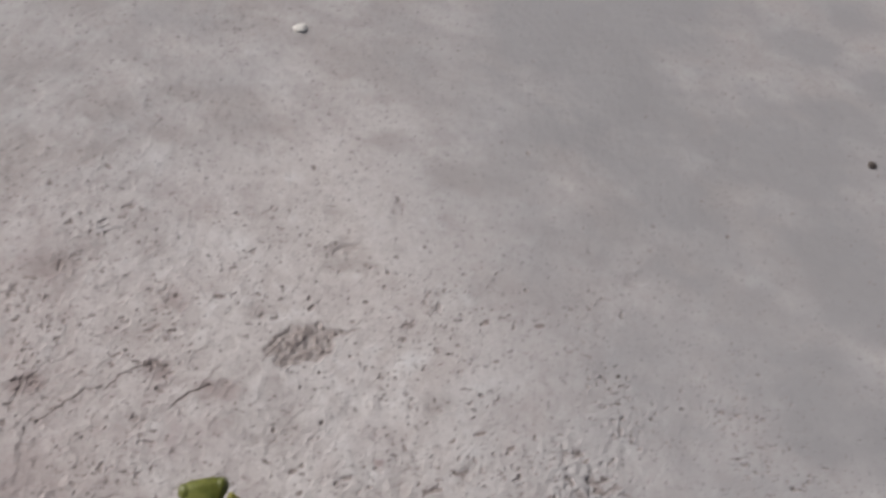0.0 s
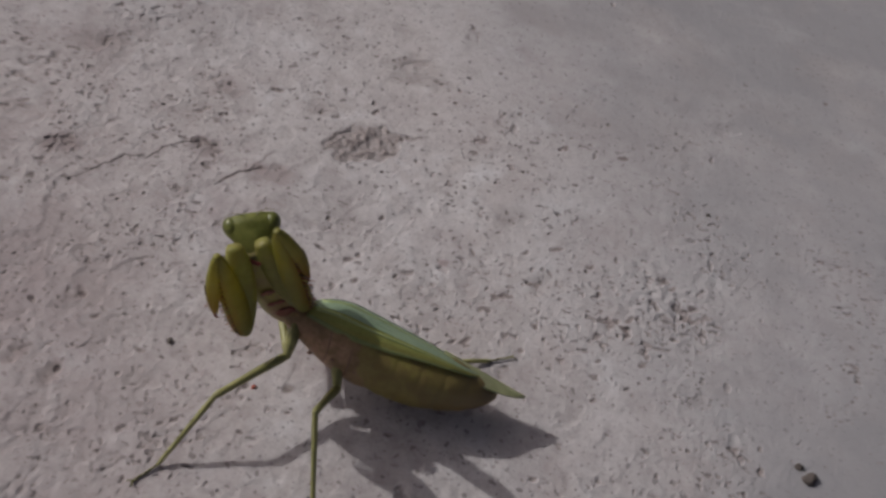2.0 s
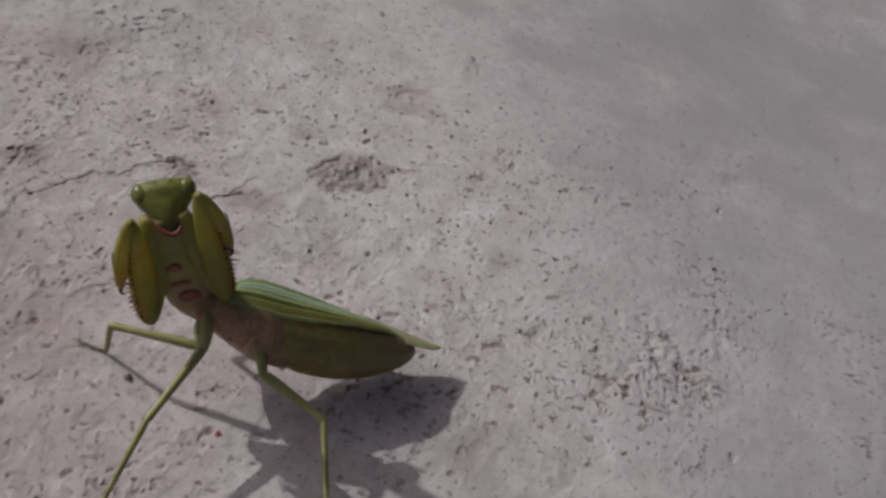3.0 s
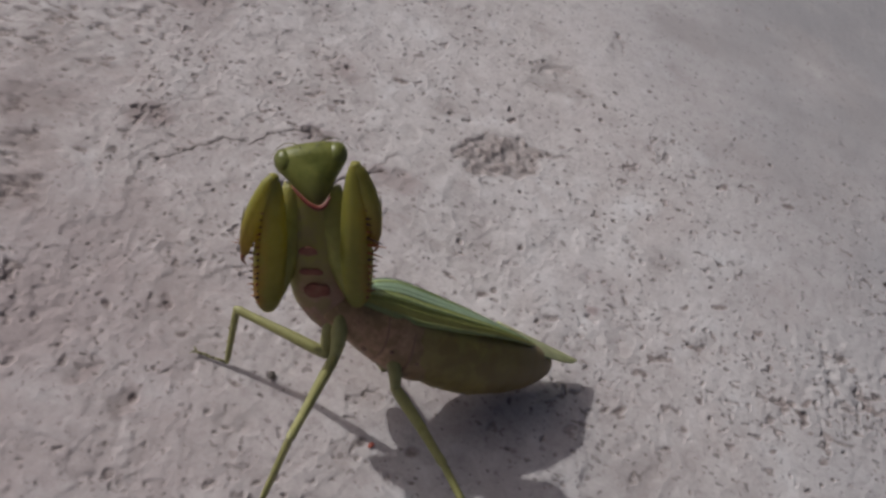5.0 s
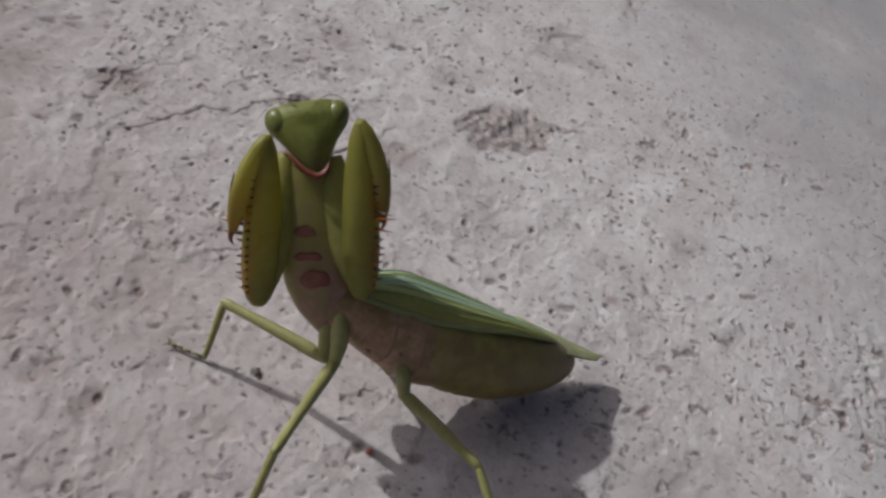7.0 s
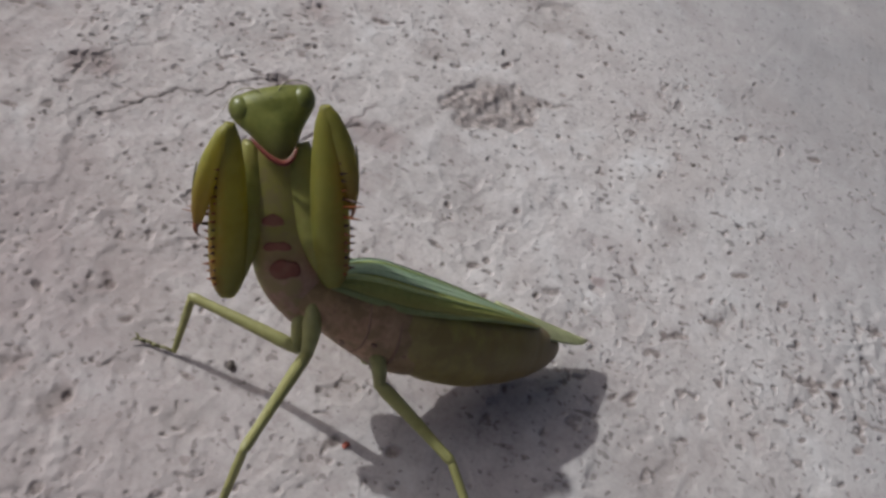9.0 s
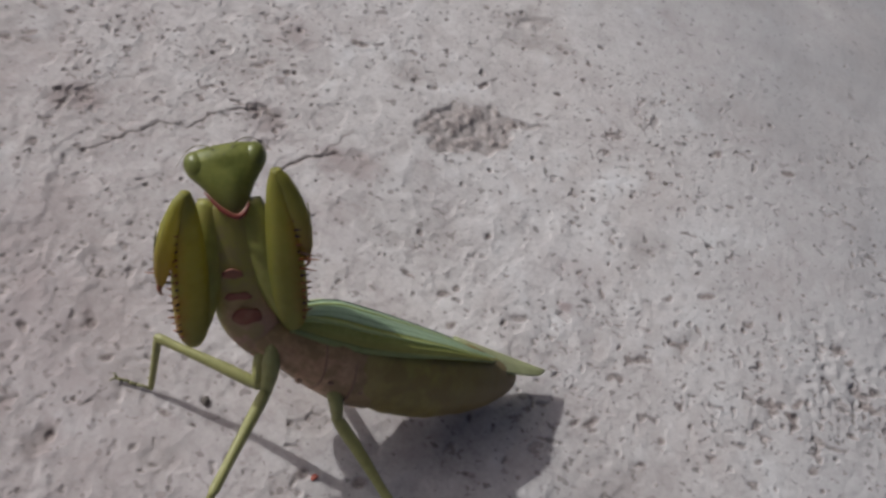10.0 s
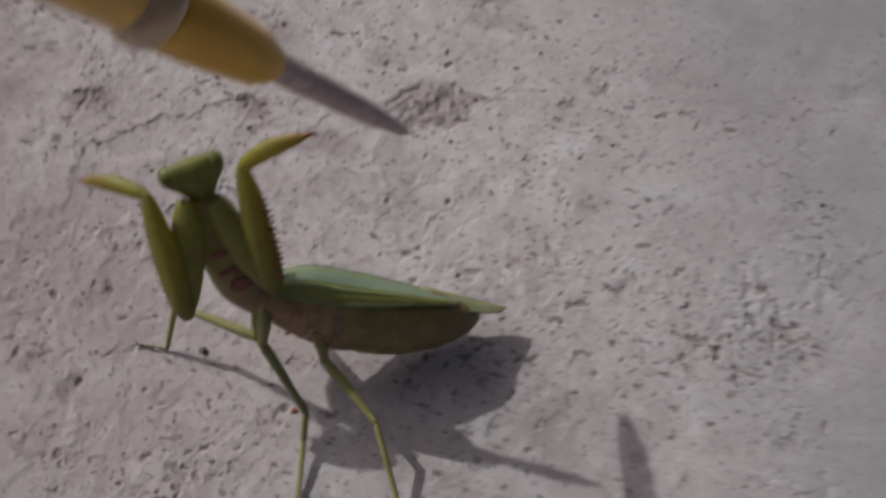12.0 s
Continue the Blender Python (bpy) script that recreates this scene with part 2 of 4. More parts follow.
def ball(bm, middle, radii, turn=None, seg=16):
    m = Matrix.Translation(Vector(middle) * MM) @ (turn or Matrix.Identity(4)) @ Matrix.Diagonal((*(Vector(radii) * MM), 1))
    bmesh.ops.create_uvsphere(bm, u_segments=seg, v_segments=seg * 2 // 3, radius=1, matrix=m)
    return bm


def cone(bm, base, tip, radius, seg=6):
    base, tip = Vector(base), Vector(tip)
    mid = base.lerp(tip, 0.55)
    return tube(bm, [base, mid, tip], [radius, radius * 0.55, radius * 0.08], seg)


# ---- the ground: one worn concrete slab ----
def lattice(x, y, cell, seed):
    """Smooth value noise over arrays of x and y, in 0 to 1."""
    rng = np.random.RandomState(seed)
    table = rng.rand(256, 256)
    c, s = math.cos(0.4 + 0.7 * seed), math.sin(0.4 + 0.7 * seed)
    u, v = (x * c - y * s) / cell, (x * s + y * c) / cell
    i, j = np.floor(u).astype(int), np.floor(v).astype(int)
    f, g = u - i, v - j
    f, g = f * f * (3 - 2 * f), g * g * (3 - 2 * g)
    at = lambda a, b: table[a % 256, b % 256]  # noqa: E731
    return (at(i, j) * (1 - f) + at(i + 1, j) * f) * (1 - g) + (at(i, j + 1) * (1 - f) + at(i + 1, j + 1) * f) * g


def line_distance(x, y, points):
    """The distance to a broken line, and the side of it."""
    best, side = np.full(x.shape, 1e9), np.zeros(x.shape)
    for (ax, ay), (bx, by) in zip(points, points[1:]):
        dx, dy = bx - ax, by - ay
        t = np.clip(((x - ax) * dx + (y - ay) * dy) / (dx * dx + dy * dy), 0, 1)
        d = np.hypot(x - ax - t * dx, y - ay - t * dy)
        nearer = d < best
        side = np.where(nearer, np.sign(dx * (y - ay) - dy * (x - ax)), side)
        best = np.minimum(best, d)
    return best, side


# broken patches: x, y, half-width, half-height (mm), turn, depth (mm), bareness
NEAR_PATCHES = [
    (-6.6, -3.4, 8.0, 5.0, 28, -0.2, 1.0), (1.6, 1.2, 3.2, 1.0, 30, 0.3, 0.7), (25.0, -11.8, 4.0, 2.6, 30, 0.2, 0.35),
    (31.4, -26.1, 3.2, 2.2, 10, 0.2, 0.3), (-20.8, -18.0, 3.2, 1.9, 20, 0.12, 0.5),
    (-18.0, 2.5, 3.0, 1.6, 10, 0.1, 0.3), (39.8, -51.6, 3.6, 2.6, 20, 0.25, 0.4), (0.0, 19.5, 6.5, 2.0, 5, 0.25, 0.5),
    (-27.5, -66.0, 3.4, 2.2, 20, 0.3, 0.4), (-13.4, -57.0, 2.4, 1.9, 25, 0.2, 0.55),
]
EARTHY_PATCHES = [
    (-72.6, -29.6, 5.5, 4.2, 20, 0.4, 0.6), (-69.4, -37.5, 2.8, 2.2, 0, 0.4, 0.6), (-57.0, -23.0, 2.4, 1.8, 0, 0.3, 0.6),
    (-66.0, -45.5, 4.0, 3.0, 30, 0.3, 0.4), (-46.4, -67.5, 1.9, 1.7, 0, 0.25, 0.6), (-39.8, -69.0, 2.1, 1.4, 30, 0.25, 0.6),
    (-42.3, -54.5, 1.5, 0.9, 20, 0.2, 0.5), (-34.9, -16.0, 3.0, 2.0, 20, 0.1, 0.35), (-58.4, -24.2, 3.0, 2.0, 30, 0.12, 0.4),
    (-35.0, 2.0, 3.0, 2.2, 40, 0.2, 0.3), (-63.0, 5.0, 6.0, 3.0, 30, 0.35, 0.4),
]
FAR_PATCHES = [
    (-2.5, 21.9, 6.0, 2.0, 10, 0.1, 0.35), (61.6, -43.7, 2.6, 2.2, 0, 0.3, 0.6), (66.8, -49.7, 2.6, 1.6, 50, 0.3, 0.7),
    (-2.7, 24.3, 5.0, 2.6, 10, 0.3, 0.5), (-6.5, 34.5, 3.2, 2.4, 30, 0.12, 0.35), (8.1, 40.7, 2.0, 1.5, 0, 0.3, 0.6),
    (-47.5, 65.2, 11.0, 4.0, 5, 0.5, 0.65), (-67.7, 54.1, 9.0, 4.0, 20, 0.4, 0.6), (-43.5, 94.2, 12.0, 3.5, 10, 0.4, 0.5),
    (-3.1, 22.4, 4.0, 1.8, 60, 0.3, 0.6), (68.0, 32.0, 5.0, 2.0, 30, 0.2, 0.4),
]
# strength, and the points that a crack runs through
CRACKS = [
    (1.0, [(-53.6, -32.1), (-50.9, -28.9), (-46.8, -23.6), (-42.7, -22.1), (-41.8, -20.2), (-40.6, -17.8), (-37.8, -15.6), (-32.7, -14.8)]),
    (1.0, [(-28.5, -22.8), (-26.6, -20.4), (-24.3, -18.9), (-23.0, -17.6)]),
    (0.52, [(-24.3, -18.9), (-23.7, -16.3), (-23.2, -14.0), (-22.4, -12.6)]),
    (0.5, [(1.0, 1.6), (3.4, 3.5), (6.0, 5.2), (9.0, 6.5)]),
    (0.4, [(31.7, 9.1), (34.7, 12.6), (37.8, 16.5), (44.3, 21.5)]),
    (0.45, [(-70.0, -32.0), (-66.5, -27.5), (-62.0, -27.0), (-58.5, -22.5)]),
]
# lone dark holes: x, y, radius (mm)
HOLES = [
    (0.2, 0.2, 0.75), (-1.2, -1.6, 0.6), (1.2, 1.4, 0.5), (24.7, 0.5, 0.45), (62.8, 2.8, 0.4), (14.1, -7.8, 0.5), (19.7, -4.5, 0.5),
    (-34.2, -6.4, 0.8), (-33.2, -5.9, 0.6), (-41.5, -12.5, 0.6), (-25.3, -58.8, 0.8), (-41.3, -54.4, 0.9), (39.6, -20.9, 0.6), (28.7, -27.2, 0.6), (-6.9, 5.9, 0.7),
    (-44.0, -33.5, 0.5), (-40.2, -30.6, 0.5), (31.3, 9.9, 0.6), (41.0, 22.0, 0.6), (-39.1, -68.6, 0.8), (7.9, 42.3, 0.8), (-45.0, -8.0, 0.5), (-35.4, 3.0, 0.7),
    (-1.5, -31.5, 0.8), (-8.5, -25.0, 0.6), (0.8, -20.9, 0.7), (5.9, -34.2, 0.6), (-16.8, 2.1, 0.5), (-16.4, 0.0, 0.4), (-6.3, 6.7, 0.6), (-1.9, -9.7, 0.55), (4.0, -4.5, 0.45), (8.4, 15.7, 0.6),
]
# small ragged chips out of the skin: x, y (mm)
CHIPS = [
    (-72.4, -21.9), (-68.2, -16.2), (-68.0, -17.9), (-43.8, -14.2), (-42.6, -13.4), (-38.9, -7.0), (-26.8, 4.6), (-25.8, 4.9), (-63.1, -35.4), (-59.5, -33.8), (-59.1, -25.4), (32.2, 10.5),
    (44.8, 12.1), (16.3, 29.4), (40.5, -19.6), (33.4, -17.1), (27.7, -20.3), (21.6, -36.0), (22.6, -35.6), (25.0, -31.6), (26.0, -31.2), (30.7, -27.0), (19.9, -43.9), (20.4, -44.9),
    (27.4, -46.6), (36.7, -42.5), (42.8, -40.1), (42.3, -43.3), (45.0, -31.9), (48.5, -29.8), (-12.2, -62.9), (-5.2, -61.5), (-37.3, -57.4), (-29.2, -61.6), (50.6, -38.7), (55.7, -19.3), (29.5, -42.6), (-48.2, -57.9), (-37.5, -5.7), (3.5, 20.2), (13.5, -43.7), (-3.0, -32.6), (17.6, -44.6), (29.3, -27.3), (23.3, -32.5), (-0.6, -37.1),
]
# rough, pitted fields: x, y, radius, density
FIELDS = [(54.6, -24.6, 12, 0.85), (44.0, -33.0, 7, 0.3), (64.0, -12.0, 10, 0.4), (10.0, -20.0, 26, 0.42), (-60.0, -20.0, 30, 0.35), (-40.0, -60.0, 30, 0.35), (45.0, 5.0, 30, 0.22), (-30.0, 30.0, 40, 0.3), (55.0, -55.0, 25, 0.4)]


def spaced(lo, near_lo, near_hi, hi, fine, wide):
    mid = np.r_[np.arange(lo, near_lo, wide), np.arange(near_lo, near_hi, fine), np.arange(near_hi, hi, wide)]
    out = [hi + 4.0, hi + 10, hi + 25, hi + 60, 400, 900, 3000, 10000, 40000]
    return np.r_[[-40000, -10000, -3000, -900, -400, lo - 60, lo - 25, lo - 10, lo - 4.0], mid, out]


def ground():
    xs, ys = spaced(-100.0, -64.0, 84.0, 150.0, 0.2, 0.45), spaced(-92.0, -84.0, 36.0, 150.0, 0.2, 0.55)
    x, y = np.meshgrid(xs, ys)
    inside = np.clip(np.minimum(np.minimum(x + 110, 160 - x), np.minimum(y + 100, 160 - y)) / 12, 0, 1)
    z = 0.9 * (lattice(x, y, 37, 1) - 0.5) + 0.45 * (lattice(x, y, 13, 2) - 0.5) + 0.22 * (lattice(x, y, 5.1, 3) - 0.5)
    z *= 0.5
    bare_shade = np.zeros(x.shape)
    density = 0.10 + 0.25 * lattice(x, y, 15, 51) + 0.2 * np.clip(-(x + 20) / 60, 0, 1)
    for fx, fy, fr, much in FIELDS:
        density = np.maximum(density, much * np.exp(-(((x - fx) ** 2 + (y - fy) ** 2) / fr ** 2)))
    coarse = 0.25 + 0.9 * np.clip(density, 0, 0.8) + np.clip(-(x + 5) / 40, 0, 1) * 0.12
    z += coarse * (0.13 * (lattice(x, y, 2.3, 4) - 0.5) + 0.14 * (lattice(x, y, 1.15, 5) - 0.5) + 0.07 * (lattice(x, y, 0.6, 15) - 0.5))
    # crumbs standing proud, with steep sides
    for cell, seed, high in ((1.1, 71, 0.07), (1.8, 73, 0.06)):
        n = lattice(x, y, cell, seed) + 0.3 * lattice(x, y, cell * 0.45, seed + 1)
        z += coarse * high * np.clip((n - 0.86) / 0.12, 0, 1)
    # thin flaked layers with crisp edges
    for cell, seed, step in ((9.0, 41, 0.09), (5.5, 42, 0.08), (3.4, 47, 0.07)):
        n = lattice(x, y, cell, seed) + 0.35 * lattice(x, y, cell * 0.37, seed + 1) + 0.12 * lattice(x, y, cell * 0.15, seed + 2)
        m = np.clip((n - 0.9) / 0.06, 0, 1) * np.clip((35 - x - y) / 60, 0.15, 1)
        z -= step * m
        bare_shade = np.maximum(bare_shade, 0.14 * m)
    wob_x, wob_y = 2.4 * (lattice(x, y, 3.0, 6) - 0.5), 2.4 * (lattice(x, y, 3.0, 7) - 0.5)
    rough = lattice(x, y, 0.9, 8) - 0.5
    smudge = 0.30 * np.clip(3.2 * (lattice(x, y, 9.0, 95) + 0.4 * lattice(x, y, 3.1, 96) + 0.2 * lattice(x, y, 1.2, 97) - 0.98), 0, 1)
    # a browner, darker oval around x 27, y -52
    smudge = np.maximum(smudge, 0.5 * np.exp(-(((x - 27) / 12) ** 2 + ((y + 52) / 9) ** 2)) * (0.6 + 0.6 * lattice(x, y, 6.0, 106)))
    # browner blotches over the far slope
    smudge = np.maximum(smudge, 0.55 * np.clip((y - 10) / 30, 0, 1) * np.clip(2.2 * lattice(x, y * 1.6, 14.0, 107) + 0.8 * lattice(x, y * 1.6, 5.0, 108) - 1.25, 0, 1))
    worn = np.zeros(x.shape)
    for fx, fy, fr, much in FIELDS[:3]:
        worn = np.maximum(worn, 0.95 * much * np.exp(-(((x - fx) ** 2 + (y - fy) ** 2) / (0.75 * fr) ** 2)) * (0.3 + 1.2 * lattice(x, y, 3.6, 104)))
        z += 0.85 * much * np.exp(-(((x - fx) ** 2 + (y - fy) ** 2) / (0.8 * fr) ** 2)) * (0.55 * (lattice(x, y, 2.0, 109) - 0.5) + 0.4 * (lattice(x, y, 1.0, 110) - 0.5))
    torn_x, torn_y = wob_x + 1.5 * (lattice(x, y, 1.3, 101) - 0.5), wob_y + 1.5 * (lattice(x, y, 1.3, 102) - 0.5)
    for px, py, rx, ry, turn, depth, bareness in NEAR_PATCHES + EARTHY_PATCHES + FAR_PATCHES:
        c, s = math.cos(radians(turn)), math.sin(radians(turn))
        u, v = x + torn_x - px, y + torn_y - py
        r = np.hypot((u * c + v * s) / rx, (v * c - u * s) / ry)
        if bareness > 0.9:
            m = np.clip((1.05 - r) / 0.14, 0, 1)
            z += m * (-0.12 + 0.55 * rough + 0.3 * (lattice(x, y, 1.7, 103) - 0.5))
            bare_shade = np.maximum(bare_shade, m * (0.56 + 0.5 * rough))
            smudge = np.maximum(smudge, 0.5 * np.clip((1.2 - r) / 0.3, 0, 1))
        else:
            soft = np.clip((1.35 - r) / 0.8, 0, 1)
            worn = np.maximum(worn, (0.12 + 0.5 * bareness) * soft)
            z -= min(depth, 0.16) * np.clip((1.0 - r) / 0.5, 0, 1)
            smudge = np.maximum(smudge, (0.3 + 0.55 * bareness) * soft * (0.45 + 0.7 * lattice(x, y, 2.4, 18)))
    for strength, line in CRACKS:
        d, side = line_distance(x + 0.5 * torn_x, y + 0.5 * torn_y, line)
        broken = strength * np.clip((0.3 if strength > 0.5 else -0.5) + 1.2 * lattice(x, y, 3.3, 81), 0, 1)
        z += np.where(d < 4, 0.10 * strength * np.clip(1 - d / 4, 0, 1) * (side > 0), 0)
        fine = 0.09 + 0.17 * lattice(x, y, 2.1, 105)
        z -= 0.2 * broken * np.exp(-((d / fine) ** 2))
        bare_shade = np.maximum(bare_shade, 0.85 * broken * np.exp(-((d / (1.25 * fine)) ** 2)))
        smudge = np.maximum(smudge, 0.35 * broken * np.clip(1 - d / 1.2, 0, 1))
    # ragged flecks where the skin of the cement has gone, crowded in some places;
    # their shade is mostly colour over shallow relief
    crowd = np.clip(1.5 * lattice(x, y, 11.0, 90) + 0.9 * lattice(x, y, 4.2, 89) - 0.55, 0.12, 1.2) * np.clip(1.1 - (y + 0.3 * np.maximum(x - 40, 0)) / 45, 0.2, 1)
    calm = 1 - 0.6 * np.exp(-(((x + 8) / 24) ** 2 + ((y + 2) / 11) ** 2))
    crowd *= calm
    bend_x, bend_y = 0.4 * (lattice(x, y, 0.8, 16) - 0.5), 0.4 * (lattice(x, y, 0.8, 17) - 0.5)
    for cell, seed, depth, level in ((1.4, 11, 0.12, 1.09), (0.9, 13, 0.10, 1.09)):
        n = lattice((x + bend_x) * 0.75 + 0.3 * y, (y + bend_y) * 1.1 - 0.2 * x, cell, seed) + 0.3 * lattice(x + bend_x, y + bend_y, cell * 0.45, seed + 20)
        m = np.clip((n - (level + 0.10 - (0.10 + 0.30 * density) * crowd - 0.24 * worn)) / 0.07, 0, 1)
        z -= 1.5 * depth * m - 0.5 * depth * np.clip((n - level + 0.12 + (0.10 + 0.30 * density) * crowd + 0.24 * worn - 0.10) / 0.1, 0, 1) * (m < 0.05)
        bare_shade = np.maximum(bare_shade, (0.35 + 0.55 * lattice(x, y, 3.7, seed + 40)) * m)
    # small crisp pits, one at most in each cell, thicker in the rough fields;
    # darkened and drawn out like low-sun shadows
    cluster = np.clip(2.6 * lattice(x, y, 7.0, 91) - 0.75, 0.05, 1.5)
    for cell, seed, share, depth in ((1.25, 92, 1.15, 0.14), (1.9, 93, 0.8, 0.18), (3.1, 94, 0.25, 0.22)):
        rng = np.random.RandomState(seed)
        u, v = x / cell, y / cell
        i, j = np.floor(u).astype(int) % 251, np.floor(v).astype(int) % 251
        jx, jy, size, luck, turn, long = (t[i, j] for t in rng.rand(6, 251, 251))
        dx, dy = u - np.floor(u) - 0.36 - 0.28 * jx, v - np.floor(v) - 0.36 - 0.28 * jy
        c, s = np.cos(turn * 3.1416), np.sin(turn * 3.1416)
        dx, dy = dx + 0.3 * bend_x, dy + 0.3 * bend_y
        r = np.hypot((dx * c + dy * s) / (1 + 1.5 * long), dy * c - dx * s)
        there = luck < 0.68 * share * (0.06 + 0.62 * density + 0.3 * worn) * cluster * calm * np.clip(1.1 - y / 45, 0.2, 1)
        m = there * np.clip((0.075 + 0.12 * size - r) / 0.05, 0, 1)
        z -= depth * m
        bare_shade = np.maximum(bare_shade, m * (0.3 + 0.65 * jx))
    rng = np.random.RandomState(7)
    for hx, hy in CHIPS:
        hr, turn, long = 0.4 + 0.4 * rng.rand(), 0.5 + 0.9 * (rng.rand() - 0.5), 1.4 + 0.8 * rng.rand()
        u, v = x + 0.45 * torn_x - hx, y + 0.45 * torn_y - hy
        d = np.hypot((u * math.cos(turn) + v * math.sin(turn)) / long, v * math.cos(turn) - u * math.sin(turn))
        m = np.clip((hr - d) / (0.5 * hr), 0, 1)
        z -= 0.14 * m
        bare_shade = np.maximum(bare_shade, 0.85 * m)
    # the holes are darkened in colour as well as sunk
    for hx, hy, hr in HOLES:
        hr *= 0.75
        d = np.hypot(x + 0.3 * wob_x - hx, y + 0.3 * wob_y - hy)
        m = np.clip((hr * 1.15 - d) / (0.5 * hr), 0, 1)
        z -= 0.3 * m
        bare_shade = np.maximum(bare_shade, 0.9 * m)
    z = np.minimum(z, 0.3) * inside
    bare_shade *= inside
    nx, ny = len(xs), len(ys)
    co = np.stack([x, y, z], -1).reshape(-1, 3) * MM
    i = np.arange(nx * ny).reshape(ny, nx)
    quads = np.stack([i[:-1, :-1], i[:-1, 1:], i[1:, 1:], i[1:, :-1]], -1).reshape(-1, 4)
    me = bpy.data.meshes.new("ground")
    me.vertices.add(len(co))
    me.vertices.foreach_set("co", co.ravel())
    me.loops.add(quads.size)
    me.loops.foreach_set("vertex_index", quads.ravel())
    me.polygons.add(len(quads))
    me.polygons.foreach_set("loop_start", np.arange(0, quads.size, 4))
    me.update(calc_edges=True)
    me.polygons.foreach_set("use_smooth", np.ones(len(quads), bool))
    ragged = 0.6 + 0.8 * lattice(x, y, 8, 61)
    # pinkish soil stains; the wide left-hand part also paints in the lens's pink edge tint
    soil_and_lens_tint = 0.18 * np.clip(2.6 * (lattice(x, y, 8.0, 68) + 0.4 * lattice(x, y, 2.9, 69) - 0.86), 0, 1) + ragged * (0.72 * np.exp(-(((x + 62) / 45) ** 2 + ((y + 78) / 38) ** 2)) + 0.28 * np.exp(-(((x + 75) / 34) ** 2 + ((y + 10) / 45) ** 2)))
    for sx, sy, sr, much in ((13.5, -28.1, 1.2, 1.3), (-20.6, -18.4, 3.4, 0.95), (-27, -30, 7, 0.35), (-33, -20, 6, 0.3), (13, -22, 5, 0.3), (-1, -52, 9, 0.25), (40, 18, 9, 0.25)):
        soil_and_lens_tint += much * np.exp(-(((x + torn_x - sx) ** 2 + 2.2 * (y + torn_y - sy) ** 2) / sr ** 2)) * (0.4 + 1.2 * lattice(x, y, 2.2, 66))
    for sx, sy, rx, ry, _, _, bareness in EARTHY_PATCHES:
        soil_and_lens_tint += (0.4 + 0.6 * bareness) * np.exp(-((x + torn_x - sx) ** 2 + (y + torn_y - sy) ** 2) / (0.9 * rx * ry)) * (0.4 + 1.1 * lattice(x, y, 1.3, 67))
    # greyer smooth cement, with the lens's falloff at right and far painted in
    skim_and_vignette = (0.35 + 0.8 * lattice(x, y * 1.3, 22, 62) + 0.35 * lattice(x, y * 1.5, 6, 63)) * (1.0 * np.clip((x + 0.4 * y - 10) / 95, 0, 1) + 0.35 * np.clip((y - 25) / 90, 0, 1))
    # corner darkening of the picture, put into the slab's colour
    skim_and_vignette += 0.45 * np.exp(-(((x - 78) / 24) ** 2 + ((y + 52) / 22) ** 2)) * (0.5 + lattice(x, y, 9, 64)) + 0.4 * np.clip(y / 60, 0, 1) * np.clip((-x - 10) / 40, 0, 1) * (0.4 + lattice(x, y * 1.5, 12, 65))
    for name, field in (("soil_and_lens_tint", soil_and_lens_tint), ("skim_and_vignette", skim_and_vignette), ("smudge", smudge)):
        me.attributes.new(name, "FLOAT", "POINT").data.foreach_set("value", np.clip(field * np.exp(-((np.hypot(x, y) / 260) ** 2)), 0, 0.9).ravel().astype(np.float32))
    me.attributes.new("exposed_shade", "FLOAT", "POINT").data.foreach_set("value", np.clip(bare_shade, 0, 1).ravel().astype(np.float32))
    me.materials.append(CONCRETE)
    return tagged(new("ground", me), "worn pale grey concrete slab with pits and cracks", "concrete ground", kind="structure")


ground()


def pebble(name, x, y, size, mat, label, seed, high=0.6):
    """A small angular crumb lying on the slab."""
    bm = bmesh.new()
    bmesh.ops.create_icosphere(bm, subdivisions=2, radius=1)
    rng = random.Random(seed)
    lumps = [Vector((rng.uniform(-1, 1), rng.uniform(-1, 1), rng.uniform(-1, 1))).normalized() for _ in range(7)]
    for v in bm.verts:
        k = 1 - 0.35 * max(0, max(v.co.normalized().dot(n) for n in lumps) - 0.72) / 0.28
        v.co = Vector((v.co.x * k, v.co.y * k * 0.8, max(v.co.z * k, -0.45) * high)) * size * MM
    me = bpy.data.meshes.new(name)
    bm.to_mesh(me)
    bm.free()
    me.materials.append(mat)
    ob = new(name, me)
    ob.matrix_basis = pose(x * MM, y * MM, 0.35 * size * high * MM, 0, 0, rng.uniform(0, 360))
    return tagged(ob, label, "stone crumb", "loose crumbs on the slab")


DARK_GRIT = plain_material("dark_grit", (0.085, 0.068, 0.06), 0.8)
RED_GRIT = plain_material("red_grit", (0.36, 0.10, 0.07), 0.85)
PALE_GRIT = plain_material("pale_grit", (0.6, 0.57, 0.54), 0.8)
